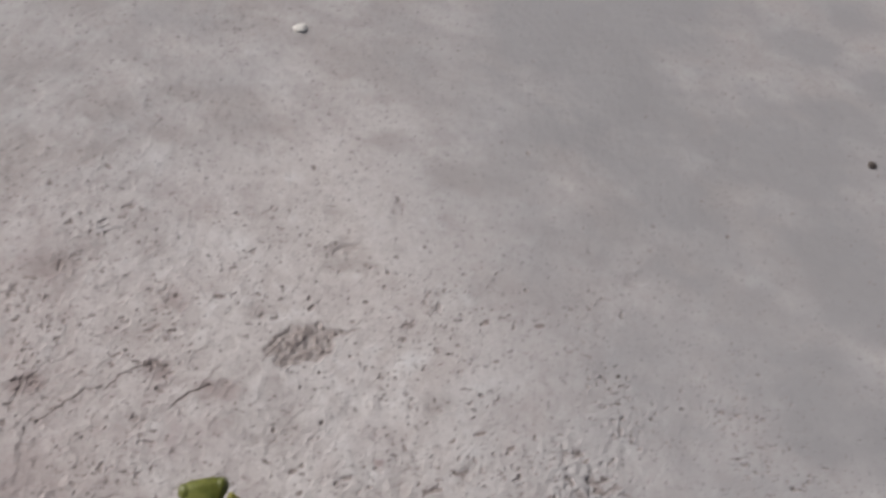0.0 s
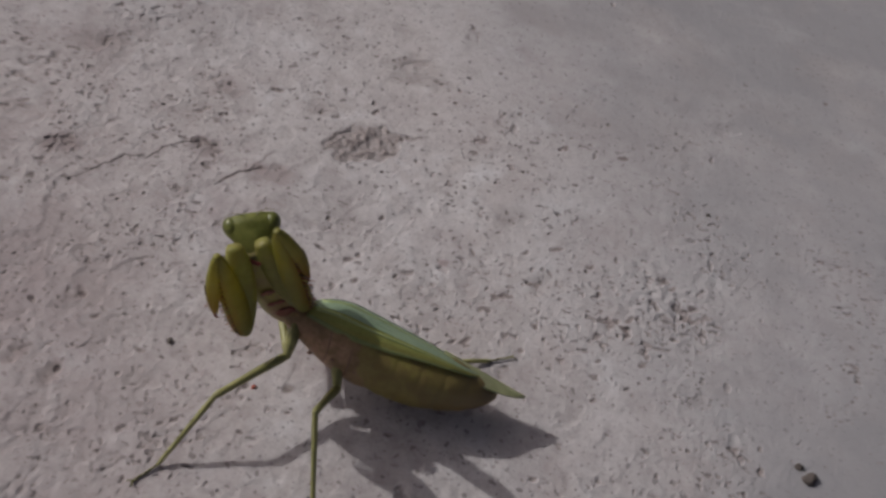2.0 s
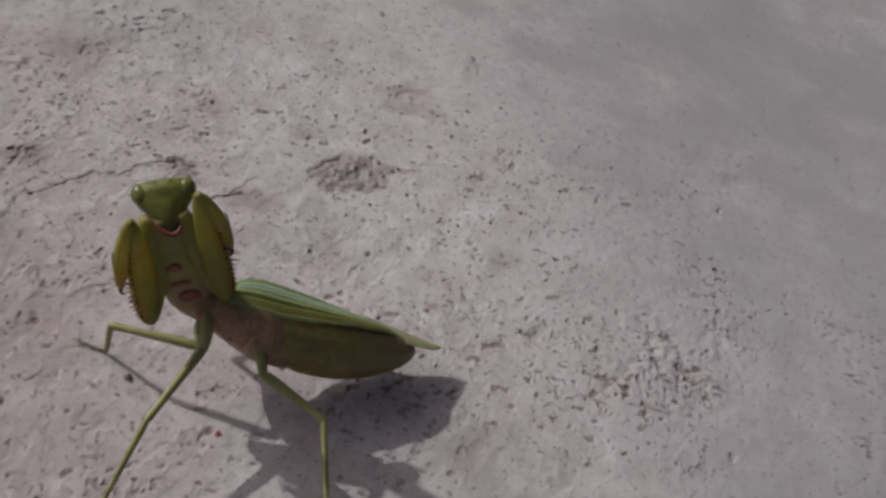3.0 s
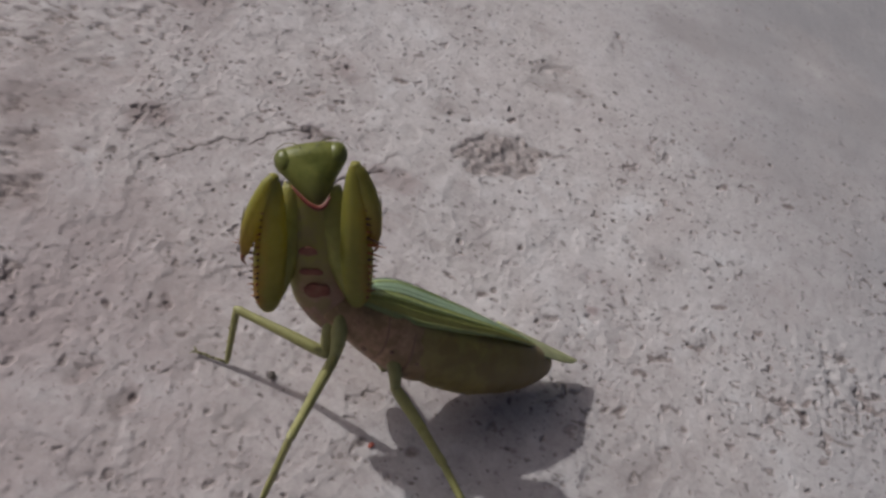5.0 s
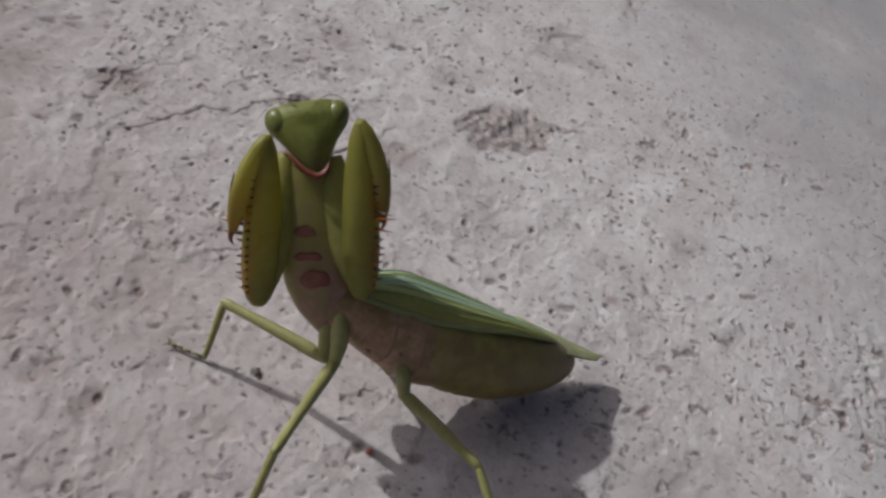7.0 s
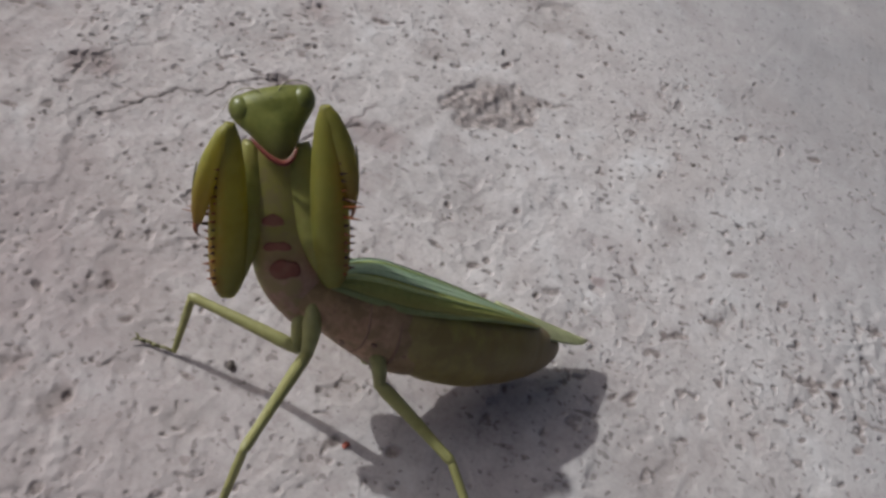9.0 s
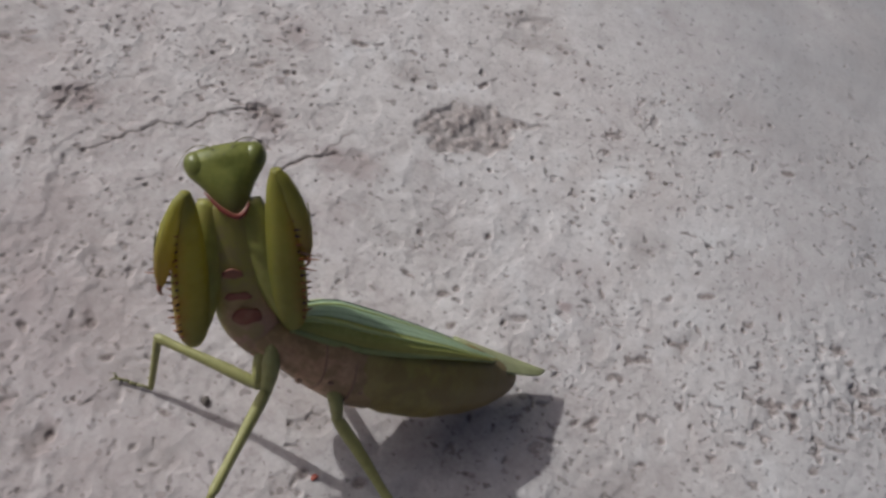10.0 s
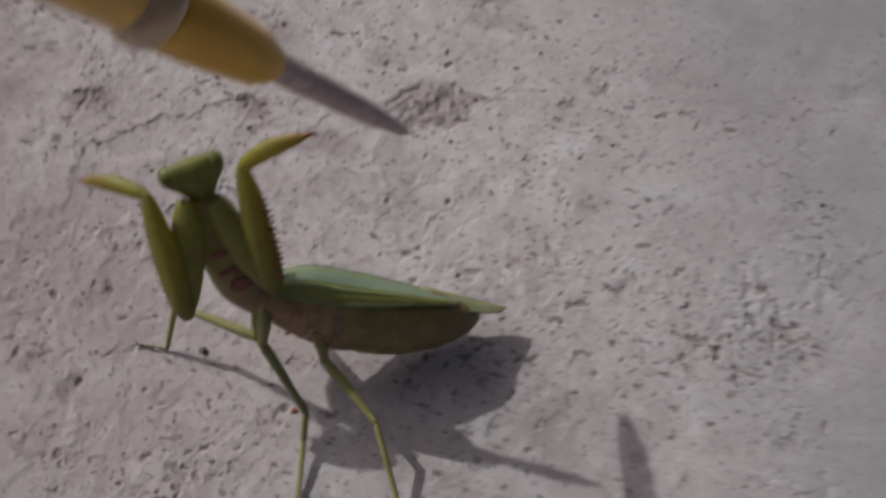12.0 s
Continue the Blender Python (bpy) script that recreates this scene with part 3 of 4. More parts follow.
CRUMBS = [
    (-25.3, -58.8, 0.7, DARK_GRIT, "small black grit crumb on the concrete"), (80.1, -52.9, 1.6, DARK_GRIT, "dark angular stone lying on concrete"), (78.4, -51.0, 0.9, DARK_GRIT, "small dark chip beside a dark stone"),
    (-27.1, 98.1, 2.6, PALE_GRIT, "pale flat mortar chip on concrete"), (136.1, 88.1, 1.6, DARK_GRIT, "small dark crumb on smooth cement"),
    (-10.6, -63.0, 0.5, RED_GRIT, "small brick-red crumb on the concrete"), (24.7, 0.5, 0.4, DARK_GRIT, "tiny dark grit grain on concrete"), (62.8, 2.8, 0.5, DARK_GRIT, "small dark grit grain on concrete"),
]
for k, (x, y, size, mat, label) in enumerate(CRUMBS):
    pebble("pebble", x, y, size, mat, label, k, 0.28 if mat is PALE_GRIT else 0.5)


# ---- the mantis: rows of where its joints are (millimetres) ----
BODY = [  # seconds, base of the neck shield, tip of the wings, neck, way that the chest faces
    (0.0, (-2.3, -59.4, 11.5), (34.4, -61.0, 4.3), (-12.8, -55.8, 23.1), (0.350, -0.880, 0.250)),
    (0.5, (-1.8, -60.3, 11.2), (34.7, -61.4, 4.3), (-11.6, -58.0, 22.1), (0.350, -0.880, 0.250)),
    (1.5, (-1.8, -60.3, 11.2), (34.7, -61.4, 4.3), (-11.6, -58.0, 22.1), (0.350, -0.880, 0.250)),
    (2.0, (-4.1, -56.8, 11.5), (31.9, -55.6, 4.6), (-12.8, -57.6, 22.6), (0.380, -0.870, 0.250)),
    (2.2, (-8.0, -55.4, 13.7), (24.6, -46.6, 4.5), (-17.0, -58.0, 25.0), (0.531, -0.847, 0.007)),
    (2.5, (-10.8, -54.9, 14.6), (19.2, -41.0, 5.8), (-20.1, -53.3, 26.0), (0.423, -0.860, 0.285)),
    (3.0, (-14.9, -52.5, 13.7), (15.1, -40.0, 4.0), (-23.1, -53.0, 26.0), (0.565, -0.819, 0.103)),
    (3.5, (-18.7, -54.0, 13.7), (10.4, -41.7, 2.7), (-26.1, -53.6, 25.7), (0.425, -0.900, 0.098)),
    (5.5, (-18.2, -55.3, 13.6), (11.6, -41.0, 2.7), (-26.8, -53.0, 25.7), (0.284, -0.923, 0.260)),
    (6.5, (-17.6, -55.8, 13.6), (12.1, -41.1, 2.7), (-26.9, -52.4, 25.7), (0.312, -0.875, 0.371)),
    (7.5, (-17.4, -55.9, 13.6), (12.4, -41.0, 2.7), (-26.3, -51.6, 25.7), (0.258, -0.871, 0.417)),
    (9.5, (-17.5, -55.3, 13.7), (12.7, -40.6, 2.7), (-26.6, -51.3, 25.4), (0.291, -0.863, 0.414)),
    (10.0, (-18.3, -54.9, 13.7), (11.5, -41.2, 2.7), (-27.2, -51.5, 25.4), (0.395, -0.836, 0.382)),
    (10.5, (-18.5, -55.2, 13.6), (11.3, -41.5, 2.7), (-27.6, -51.3, 25.4), (0.462, -0.769, 0.442)),
    (11.0, (-18.7, -54.5, 13.7), (10.9, -42.0, 2.7), (-26.9, -50.1, 25.6), (0.626, -0.656, 0.423)),
    (11.5, (-19.0, -53.7, 13.7), (10.8, -42.4, 2.7), (-27.7, -51.4, 25.3), (0.561, -0.761, 0.327)),
    (11.9, (-18.7, -53.9, 13.7), (10.3, -41.5, 2.7), (-27.4, -50.9, 25.7), (0.451, -0.822, 0.348)),
    (12.0, (-16.4, -54.2, 13.7), (12.5, -39.9, 4.0), (-27.8, -51.5, 26.0), (0.553, -0.693, 0.463)),
]
HEAD = [ # seconds, middle, face, left
    (0.0, (-14.6, -53.1, 26.7), (0.119, -0.406, 0.906), (0.934, 0.235, 0.268)),
    (0.5, (-13.7, -55.5, 25.3), (0.120, -0.662, 0.740), (0.918, 0.277, 0.283)),
    (1.5, (-13.7, -55.5, 25.3), (0.120, -0.662, 0.740), (0.918, 0.277, 0.283)),
    (2.0, (-14.9, -54.6, 25.5), (0.148, -0.642, 0.753), (0.919, 0.270, 0.288)),
    (2.2, (-18.7, -55.2, 28.0), (0.170, -0.660, 0.731), (0.906, 0.282, 0.315)),
    (2.5, (-21.9, -51.1, 28.9), (0.180, -0.702, 0.689), (0.897, 0.283, 0.340)),
    (3.0, (-24.9, -50.5, 28.6), (0.223, -0.659, 0.718), (0.888, 0.298, 0.349)),
    (3.5, (-27.9, -50.8, 28.9), (0.141, -0.652, 0.745), (0.886, 0.302, 0.352)),
    (5.5, (-28.6, -50.6, 28.9), (0.074, -0.702, 0.709), (0.866, 0.330, 0.375)),
    (6.5, (-28.5, -50.0, 28.9), (0.144, -0.706, 0.694), (0.868, 0.338, 0.365)),
    (7.5, (-28.3, -49.2, 28.6), (0.130, -0.712, 0.690), (0.867, 0.336, 0.368)),
    (9.5, (-28.5, -48.6, 28.5), (0.110, -0.654, 0.749), (0.856, 0.358, 0.372)),
    (10.0, (-29.6, -48.1, 28.5), (0.158, -0.588, 0.794), (0.858, 0.377, 0.349)),
    (10.5, (-29.9, -48.2, 28.5), (0.196, -0.491, 0.849), (0.866, 0.374, 0.332)),
    (11.0, (-29.2, -46.1, 28.7), (0.364, -0.375, 0.853), (0.858, 0.449, 0.251)),
    (11.5, (-29.6, -48.8, 28.5), (0.160, -0.444, 0.882), (0.873, 0.378, 0.310)),
    (11.9, (-28.9, -49.2, 28.6), (0.191, -0.569, 0.800), (0.856, 0.411, 0.314)),
    (12.0, (-29.6, -49.6, 28.6), (0.538, -0.827, 0.164), (0.854, 0.435, 0.286)),
]
# feet on the ground and knees, by leg
LEFT_MID = [
    (0, (-18.5, -80.1, 0.3), (-12.3, -74.0, 9.8)), (1.5, (-18.5, -80.1, 0.3), (-12.3, -74.0, 9.8)), (2.0, (-19.6, -79.8, 0.3), (-16.0, -74.4, 4.0)), (2.5, (-21.0, -79.0, 0.3), (-18.5, -73.0, 7.0)),
    (3.5, (-20.4, -78.9, 0.3), (-19.7, -72.5, 11.5)), (11.9, (-20.4, -78.9, 0.3), (-19.7, -72.5, 11.5)), (11.97, (-5.5, -76.0, 0.3), (-10.6, -65.7, 5.0)), (12.0, (-5.5, -76.0, 0.3), (-10.6, -65.7, 5.0)),
]
RIGHT_MID = [
    (0, (-12.0, -45.0, 0.3), (-9.0, -47.0, 10.0)), (2.0, (-14.0, -45.0, 0.3), (-12.0, -47.0, 11.0)), (2.3, (-27.0, -46.0, 0.3), (-21.0, -54.0, 12.0)), (2.8, (-28.0, -47.0, 0.3), (-22.0, -55.0, 12.0)),
    (3.0, (-29.9, -56.0, 0.3), (-26.6, -57.2, 10.0)), (3.3, (-31.0, -59.6, 0.3), (-30.0, -57.0, 9.0)), (11.9, (-31.6, -59.8, 0.3), (-30.4, -57.4, 9.0)), (12.0, (-30.1, -60.4, 0.3), (-31.0, -55.5, 10.0)),
]
LEFT_HIND = [
    (0, (2.0, -88.5, 0.3), (1.4, -77.0, 12.5)), (1.5, (2.0, -88.5, 0.3), (1.4, -77.0, 12.5)), (2.0, (3.8, -82.0, 0.3), (1.5, -70.0, 7.5)), (2.3, (9.0, -76.0, 0.3), (3.4, -63.0, 7.0)), (2.5, (10.0, -75.5, 0.3), (3.6, -61.9, 6.8)),
    (3.0, (8.5, -73.5, 0.3), (1.6, -62.6, 6.2)), (3.5, (10.0, -74.5, 0.3), (1.4, -65.0, 5.2)), (11.5, (10.0, -74.5, 0.3), (1.0, -65.6, 5.0)), (12.0, (9.6, -75.0, 0.3), (1.4, -64.4, 5.4)),
]
RIGHT_HIND = [
    (0, (25.0, -46.0, 0.3), (18.0, -44.0, 1.5)), (2.0, (24.8, -46.5, 0.3), (17.0, -44.0, 1.5)), (2.3, (0.0, -45.0, 0.3), (-10.0, -44.0, 4.0)), (3.0, (-4.0, -43.5, 0.3), (-22.0, -46.0, 3.0)), (12.0, (-4.0, -43.5, 0.3), (-22.0, -46.0, 3.0)),
]
# joints of the forelegs in the space of the neck shield: shoulder, elbow, wrist, end of the shin; crouching, raised, and thrown open
CROUCHED = {-1: ((0.0, -0.9, 16.0), (4.0, -5.8, 6.0), (2.0, -1.6, 22.0), (4.5, -6.2, 15.5)), 1: ((0.0, 2.8, 14.0), (3.0, 1.6, 2.8), (2.0, 6.3, 18.5), (4.0, 5.8, 10.2))}
FOLDED = {-1: ((-1.4, -2.4, 13.2), (2.6, -6.1, 1.4), (1.6, -4.1, 17.2), (3.2, -8.1, 9.2)), 1: ((-0.8, 2.1, 12.8), (3.2, 4.0, 1.6), (1.8, 4.7, 18.2), (3.4, 6.6, 9.6))}
OPENED = {-1: ((-0.2, -2.2, 14.2), (2.5, -7.4, 4.4), (-0.5, -4.4, 20.6), (-7.0, -9.6, 22.4)), 1: ((0.2, 1.4, 12.6), (3.2, 2.5, 4.4), (1.5, 5.6, 19.4), (5.0, 12.6, 21.6))}
MID_THIGH, MID_SHIN, HIND_THIGH, HIND_SHIN = 12.4, 12.9, 10.8, 15.8
MID_HIP, HIND_HIP = (-5.7, 1.2, -1.9), (-7.7, 1.9, 6.9)
FAR_LIFT = 1.8  # the far legs sit higher on the tilted chest


def abdomen(mantis):
    shape = [(3.5, -0.8, 3.0, 2.9), (8, -1.3, 4.5, 3.9), (13, -1.9, 5.1, 4.4), (18, -2.1, 5.0, 4.5), (23, -1.8, 4.3, 4.1), (26, -1.7, 3.4, 3.4), (28.2, -1.4, 2.5, 2.6), (29.5, -1.2, 1.8, 1.9), (30.4, -1.0, 1.1, 1.2), (30.8, -0.9, 0.5, 0.5)]
    zs = np.linspace(3.5, 30.8, 84)
    x, a, b = (np.interp(zs, [r[0] for r in shape], [r[k] for r in shape]) for k in (1, 2, 3))
    for k in (x, a, b):
        for _ in range(4):
            k[1:-1] = (k[:-2] + 2 * k[1:-1] + k[2:]) / 4
    seam = np.abs(((zs - 2) / 3.9) % 1 - 0.5)
    swell = 1 - 0.022 * np.clip((seam - 0.36) / 0.14, 0, 1)
    bm = bmesh.new()
    rings = []
    for z, cx, ra, rb, k in zip(zs, x, a, b, swell):
        # a soft crease runs along each flank, where back and belly plates meet
        rings.append([Vector((cx + ra * k * math.cos(t), rb * k * math.sin(t) * (1 - 0.05 * math.exp(-((math.cos(t) + 0.25) / 0.12) ** 2)), z)) * MM for t in np.linspace(0, 2 * math.pi, 40, endpoint=False)])
    loft(bm, rings)
    part("abdomen", bm, BELLY, mantis, "plump dark olive-brown segmented abdomen")


def forewing(mantis, side):
    """One long leathery wing folded over the back, its pale front edge hanging at the flank."""
    nz, nv = 48, 14
    top, edge = bmesh.new(), bmesh.new()

    zs = (0, 4, 8, 13, 18, 22, 25, 28)

    def at(z, v, lift):
        f = z / 28.0
        wide = np.interp(z, zs, (2.2, 3.2, 3.75, 4.15, 4.15, 3.7, 2.8, 0.25))
        low = np.interp(z, zs, (1.2, 0.6, 0.3, 0.6, 1.1, 1.2, 1.1, 1.0))
        ridge = 5.2 - 4.1 * f + 0.5 * math.sin(math.pi * f) - 1.8 * max(0, 1 - f * 5) ** 2
        turn = v * math.pi / 2
        x = low + (ridge - low) * math.cos(turn) ** 0.72 + 0.07 * math.sin(v * 22) * (1 - f)
        over = -0.5 if side > 0 else 0.4
        y = over * (1 - v) + wide * math.sin(turn) ** 0.85
        return Vector((x + lift + (0.16 if side > 0 else 0.0), side * y, z - 1.5 * v * (1 - f))) * MM

    def sheet(bm, v0, v1, n, thick):
        grids = []
        for lift in (0.0, -thick):
            grids.append([[bm.verts.new(at(28.0 * i / (nz - 1) + 0.0, v0 + (v1 - v0) * j / (n - 1), lift)) for j in range(n)] for i in range(nz)])
        for g in grids:
            for i in range(nz - 1):
                for j in range(n - 1):
                    bm.faces.new((g[i][j], g[i + 1][j], g[i + 1][j + 1], g[i][j + 1]))
        a, b = grids
        border = [(i, 0) for i in range(nz)] + [(nz - 1, j) for j in range(1, n)] + [(i, n - 1) for i in range(nz - 2, -1, -1)] + [(0, j) for j in range(n - 2, 0, -1)]
        for (i, j), (k, m) in zip(border, border[1:] + border[:1]):
            bm.faces.new((a[i][j], a[k][m], b[k][m], b[i][j]))

    sheet(top, 0.0, 0.58, nv, 0.14)
    wing = part("forewing", top, WING, mantis, "long smooth green folded wing")
    field = bmesh.new()
    sheet(field, 0.57, 0.97, nv, 0.12)
    part("front_field", field, WING_OLIVE, wing, "olive-green front field hanging at the flank")
    sheet(edge, 0.96, 1.0, 3, 0.12)
    part("wing_edge", edge, WING_EDGE, wing, "pale yellow-green front edge")
    # the pale line at 0.20 paints in the sunlit roof of the wing
    for v, r, mat in ((0.04, 0.13, WING_RIM), (0.20, 0.2, WING_STRIPE), (0.34, 0.06, WING), (0.46, 0.07, WING), (0.60, 0.12, WING), (0.71, 0.34, WING_STRIPE), (0.86, 0.07, WING_OLIVE)):
        bm = bmesh.new()
        tube(bm, [at(z, v, 0.03) / MM for z in np.linspace(0.5, 25.5, 20)], list(np.linspace(r, 0.03, 20)), 6)
        part("vein", bm, mat, wing, "pale main vein" if r > 0.2 else "")


def hindwing(mantis):
    bm = bmesh.new()
    rings = []
    for f in np.linspace(0, 1, 12):
        z, w, x = 20.5 + 14.8 * f, 3.3 * (1 - f) ** 0.55 + 0.05, 3.0 - 2.5 * f
        rings.append([Vector((x + 0.14 * math.sin(t) - 0.75 * abs(w * math.cos(t)), w * math.cos(t), z)) * MM for t in np.linspace(0, 2 * math.pi, 12, endpoint=False)])
    loft(bm, rings)
    part("hindwing", bm, HINDWING, mantis, "pale translucent wing tip")


def thorax(mantis):
    bm = limb([(-5.5, 0.6, -1.3, 1.0, 1.0), (-4, 0.4, -1.2, 2.0, 1.8), (-1.8, 0.1, -0.8, 2.8, 2.4), (1.2, -0.5, -0.3, 3.7, 3.1), (4.6, -0.7, 0, 4.9, 3.8), (8, -1.3, 0, 5.3, 3.8), (11, -1.9, 0, 4.9, 3.6), (13.5, -2.0, 0, 3.2, 2.8)], 22)
    ob = part("thorax", bm, CHEST, mantis, "pinkish brown chest with dark spots")
    # the plates of the chest, parted by shallow dark seams
    for z, low in ((-0.6, 1.6), (3.0, 2.2), (6.6, 1.9)):
        bm = bmesh.new()
        k = 0.1 - 0.16 * z
        deep, wide = np.interp(z, (-1.8, 1.2, 4.6, 8), (2.8, 3.7, 4.9, 5.3)), np.interp(z, (-1.8, 1.2, 4.6, 8), (2.4, 3.1, 3.8, 3.8))
        mid = np.interp(z, (-1.8, 1.2, 4.6, 8), (-0.8, -0.3, 0.0, 0.0))
        arc = [(k - 0.4 - deep * math.cos(a) * 0.985, mid + wide * math.sin(a) * 0.985, z + 0.35 * math.sin(2 * a)) for a in np.linspace(0.1, low, 12)]
        tube(bm, arc, [0.04 + 0.10 * math.sin(math.pi * n / 11) for n in range(12)], 6)
        part("seam", bm, SEAM, ob)
    for z, y, r in ((1.0, 2.2, 0.3), (4.4, 3.0, 0.26), (5.6, 2.2, 0.34), (8.2, 2.9, 0.3)):
        bm = bmesh.new()
        ball(bm, (-0.15 - 0.13 * z - 4.3 * math.sqrt(1 - (y / 3.95) ** 2), y, z), (r, r * 1.1, r * 1.3), seg=10)
        part("spot", bm, SEAM, ob)
    for hip, reach, thick, ahead in ((MID_HIP, 5.0, 1.0, -0.4), (HIND_HIP, 4.4, 0.9, -1.9)):
        for side in (1, -1):
            bm = bmesh.new()
            h = Vector((hip[0] + (FAR_LIFT if side < 0 and hip is HIND_HIP else 0), side * hip[1], hip[2]))
            tube(bm, curve_points([h + Vector((reach, -0.12 * reach * side, ahead)), h + Vector((0.45 * reach, 0.03 * reach * side, 0.4 * ahead)), h]), list(np.interp(np.linspace(0, 1, 13), (0, 0.35, 1), (0.6 * thick, thick, 0.62))), 12)
            ball(bm, h, (0.66, 0.66, 0.66), seg=10)
            part("coxa", bm, LEG, mantis)


def neck_shield(mantis):
    bm = limb([(-7.4, -0.9, 2.0, 0.7, 0.8), (-6.0, -0.7, 1.6, 1.7, 1.7), (-3, -0.3, 0.7, 2.8, 2.8), (0, 0.0, 0.1, 3.0, 3.5), (2.6, 0.1, 0, 2.7, 3.7), (5.2, 0, 0, 2.3, 3.6), (7.8, -0.2, 0, 2.0, 3.7), (9.8, -0.6, 0, 1.8, 3.6), (11.6, -1.0, 0, 1.6, 3.4), (12.9, -1.2, 0, 1.4, 2.9), (14.2, -1.3, 0, 1.1, 2.0)], 24)
    ob = part("neck_shield", bm, SHIELD_SKIN, mantis, "long raised olive-green neck shield, pinkish below")
    for z, w, h, mid, centre, deep, wide in ((7.6, 1.05, 0.62, -1.15, -0.15, 2.08, 3.65), (4.95, 1.35, 0.5, -1.0, 0.0, 2.34, 3.6), (2.6, 1.5, 1.05, -0.5, 0.1, 2.68, 3.7)):
        bm = bmesh.new()
        rings = []
        for f in np.linspace(-1, 1, 13):
            hh = h * max(0.1, 1 - f ** 4) ** 0.5 * (1 + 0.12 * math.sin(5 * f + z))
            y = mid + w * f
            x = centre + deep * math.sqrt(1 - (y / wide) ** 2) + 0.05
            rings.append([Vector((x + 0.1 * math.cos(t), y, z + hh * math.sin(t) - 0.25 * f * f)) * MM for t in np.linspace(0, 2 * math.pi, 8, endpoint=False)])
        loft(bm, rings)
        part("red_band", bm, RED, ob, "dark red cross band")
    return ob


def head(mantis):
    bm = bmesh.new()
    # height, half-width, half-depth, forward shift
    rows = [(-4.3, 0.55, 0.45, 0.6), (-3.7, 1.05, 0.85, 0.5), (-2.6, 1.75, 1.2, 0.4), (-1.4, 2.45, 1.45, 0.25), (-0.6, 3.1, 1.55, 0.15), (0.2, 3.75, 1.6, 0.05), (0.9, 4.02, 1.6, -0.02), (1.6, 3.98, 1.5, -0.1), (2.2, 3.6, 1.25, -0.2), (2.6, 2.9, 0.9, -0.3), (2.85, 1.4, 0.4, -0.35)]
    rings = []
    z = np.linspace(-4.3, 2.85, 40)
    w, d, s = (np.interp(z, [r[0] for r in rows], [r[k] for r in rows]) for k in (1, 2, 3))
    for zz, ww, dd, ss in zip(z, w, d, s):
        ring = []
        for t in np.linspace(0, 2 * math.pi, 36, endpoint=False):
            c, q = math.cos(t), math.sin(t)
            flat = 0.82 if c > 0 else 1.0
            # a shallow hollow in the brow, and two faint grooves down the face
            dent = 0.16 * math.exp(-((zz - 0.6) / 0.9) ** 2) * math.exp(-(q / 0.35) ** 2) + 0.10 * math.exp(-((abs(q) - 0.5) / 0.12) ** 2) * math.exp(-((zz + 0.8) / 1.6) ** 2)
            ring.append(Vector((ss + dd * flat * c * (1 - 0.25 * abs(q) ** 3) - (dent if c > 0 else 0), ww * q, zz)) * MM)
        rings.append(ring)
    loft(bm, rings)
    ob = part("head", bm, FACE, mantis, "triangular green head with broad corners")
    for side in (-1, 1):
        bm = bmesh.new()
        ball(bm, (-0.42, 2.78 * side, 1.1), (1.42, 1.28, 1.55), Matrix.Rotation(radians(-20 * side), 4, "X"), 26)
        part("eye", bm, EYE, ob, "glossy green compound eye")
        bm = bmesh.new()
        pts = curve_points([(0.7, 0.6 * side, 2.0), (0.5, 1.3 * side, 2.8), (-0.6, 2.6 * side, 3.1), (-2.6, 3.8 * side, 2.6), (-5.2, 5.0 * side, 1.4)])
        tube(bm, pts, list(np.linspace(0.07, 0.02, len(pts))), 6)
        part("antenna", bm, FOOT, ob)
    for y, zz in ((-0.55, 2.2), (0.55, 2.2), (0.0, 1.75)):
        bm = bmesh.new()
        ball(bm, (0.55 if y else 0.95, y, zz), (0.14, 0.15, 0.15), seg=10)
        part("ocellus", bm, EYE, ob)
    for name, mat, shift, r in (("lip", LIP, 0.26, 0.09), ("mouth", MOUTH, -0.04, 0.28)):
        bm = bmesh.new()
        pts = curve_points([(0.5, -2.6 + shift * 0.3, -1.5 + shift * 0.5), (1.0, -1.8 + shift * 0.2, -2.7 + shift * 0.8), (1.3, -0.9, -3.8 + shift), (1.4, 0.05, -4.4 + shift), (1.3, 0.85, -4.1 + shift), (1.0, 1.45, -3.3 + shift * 0.9)])
        tube(bm, pts, list(r * np.sin(np.linspace(0.2, math.pi - 0.5, len(pts)))), 8)
        part(name, bm, mat, ob, "dark red mouthparts below the face" if name == "mouth" else "pale pink lip")
    return ob


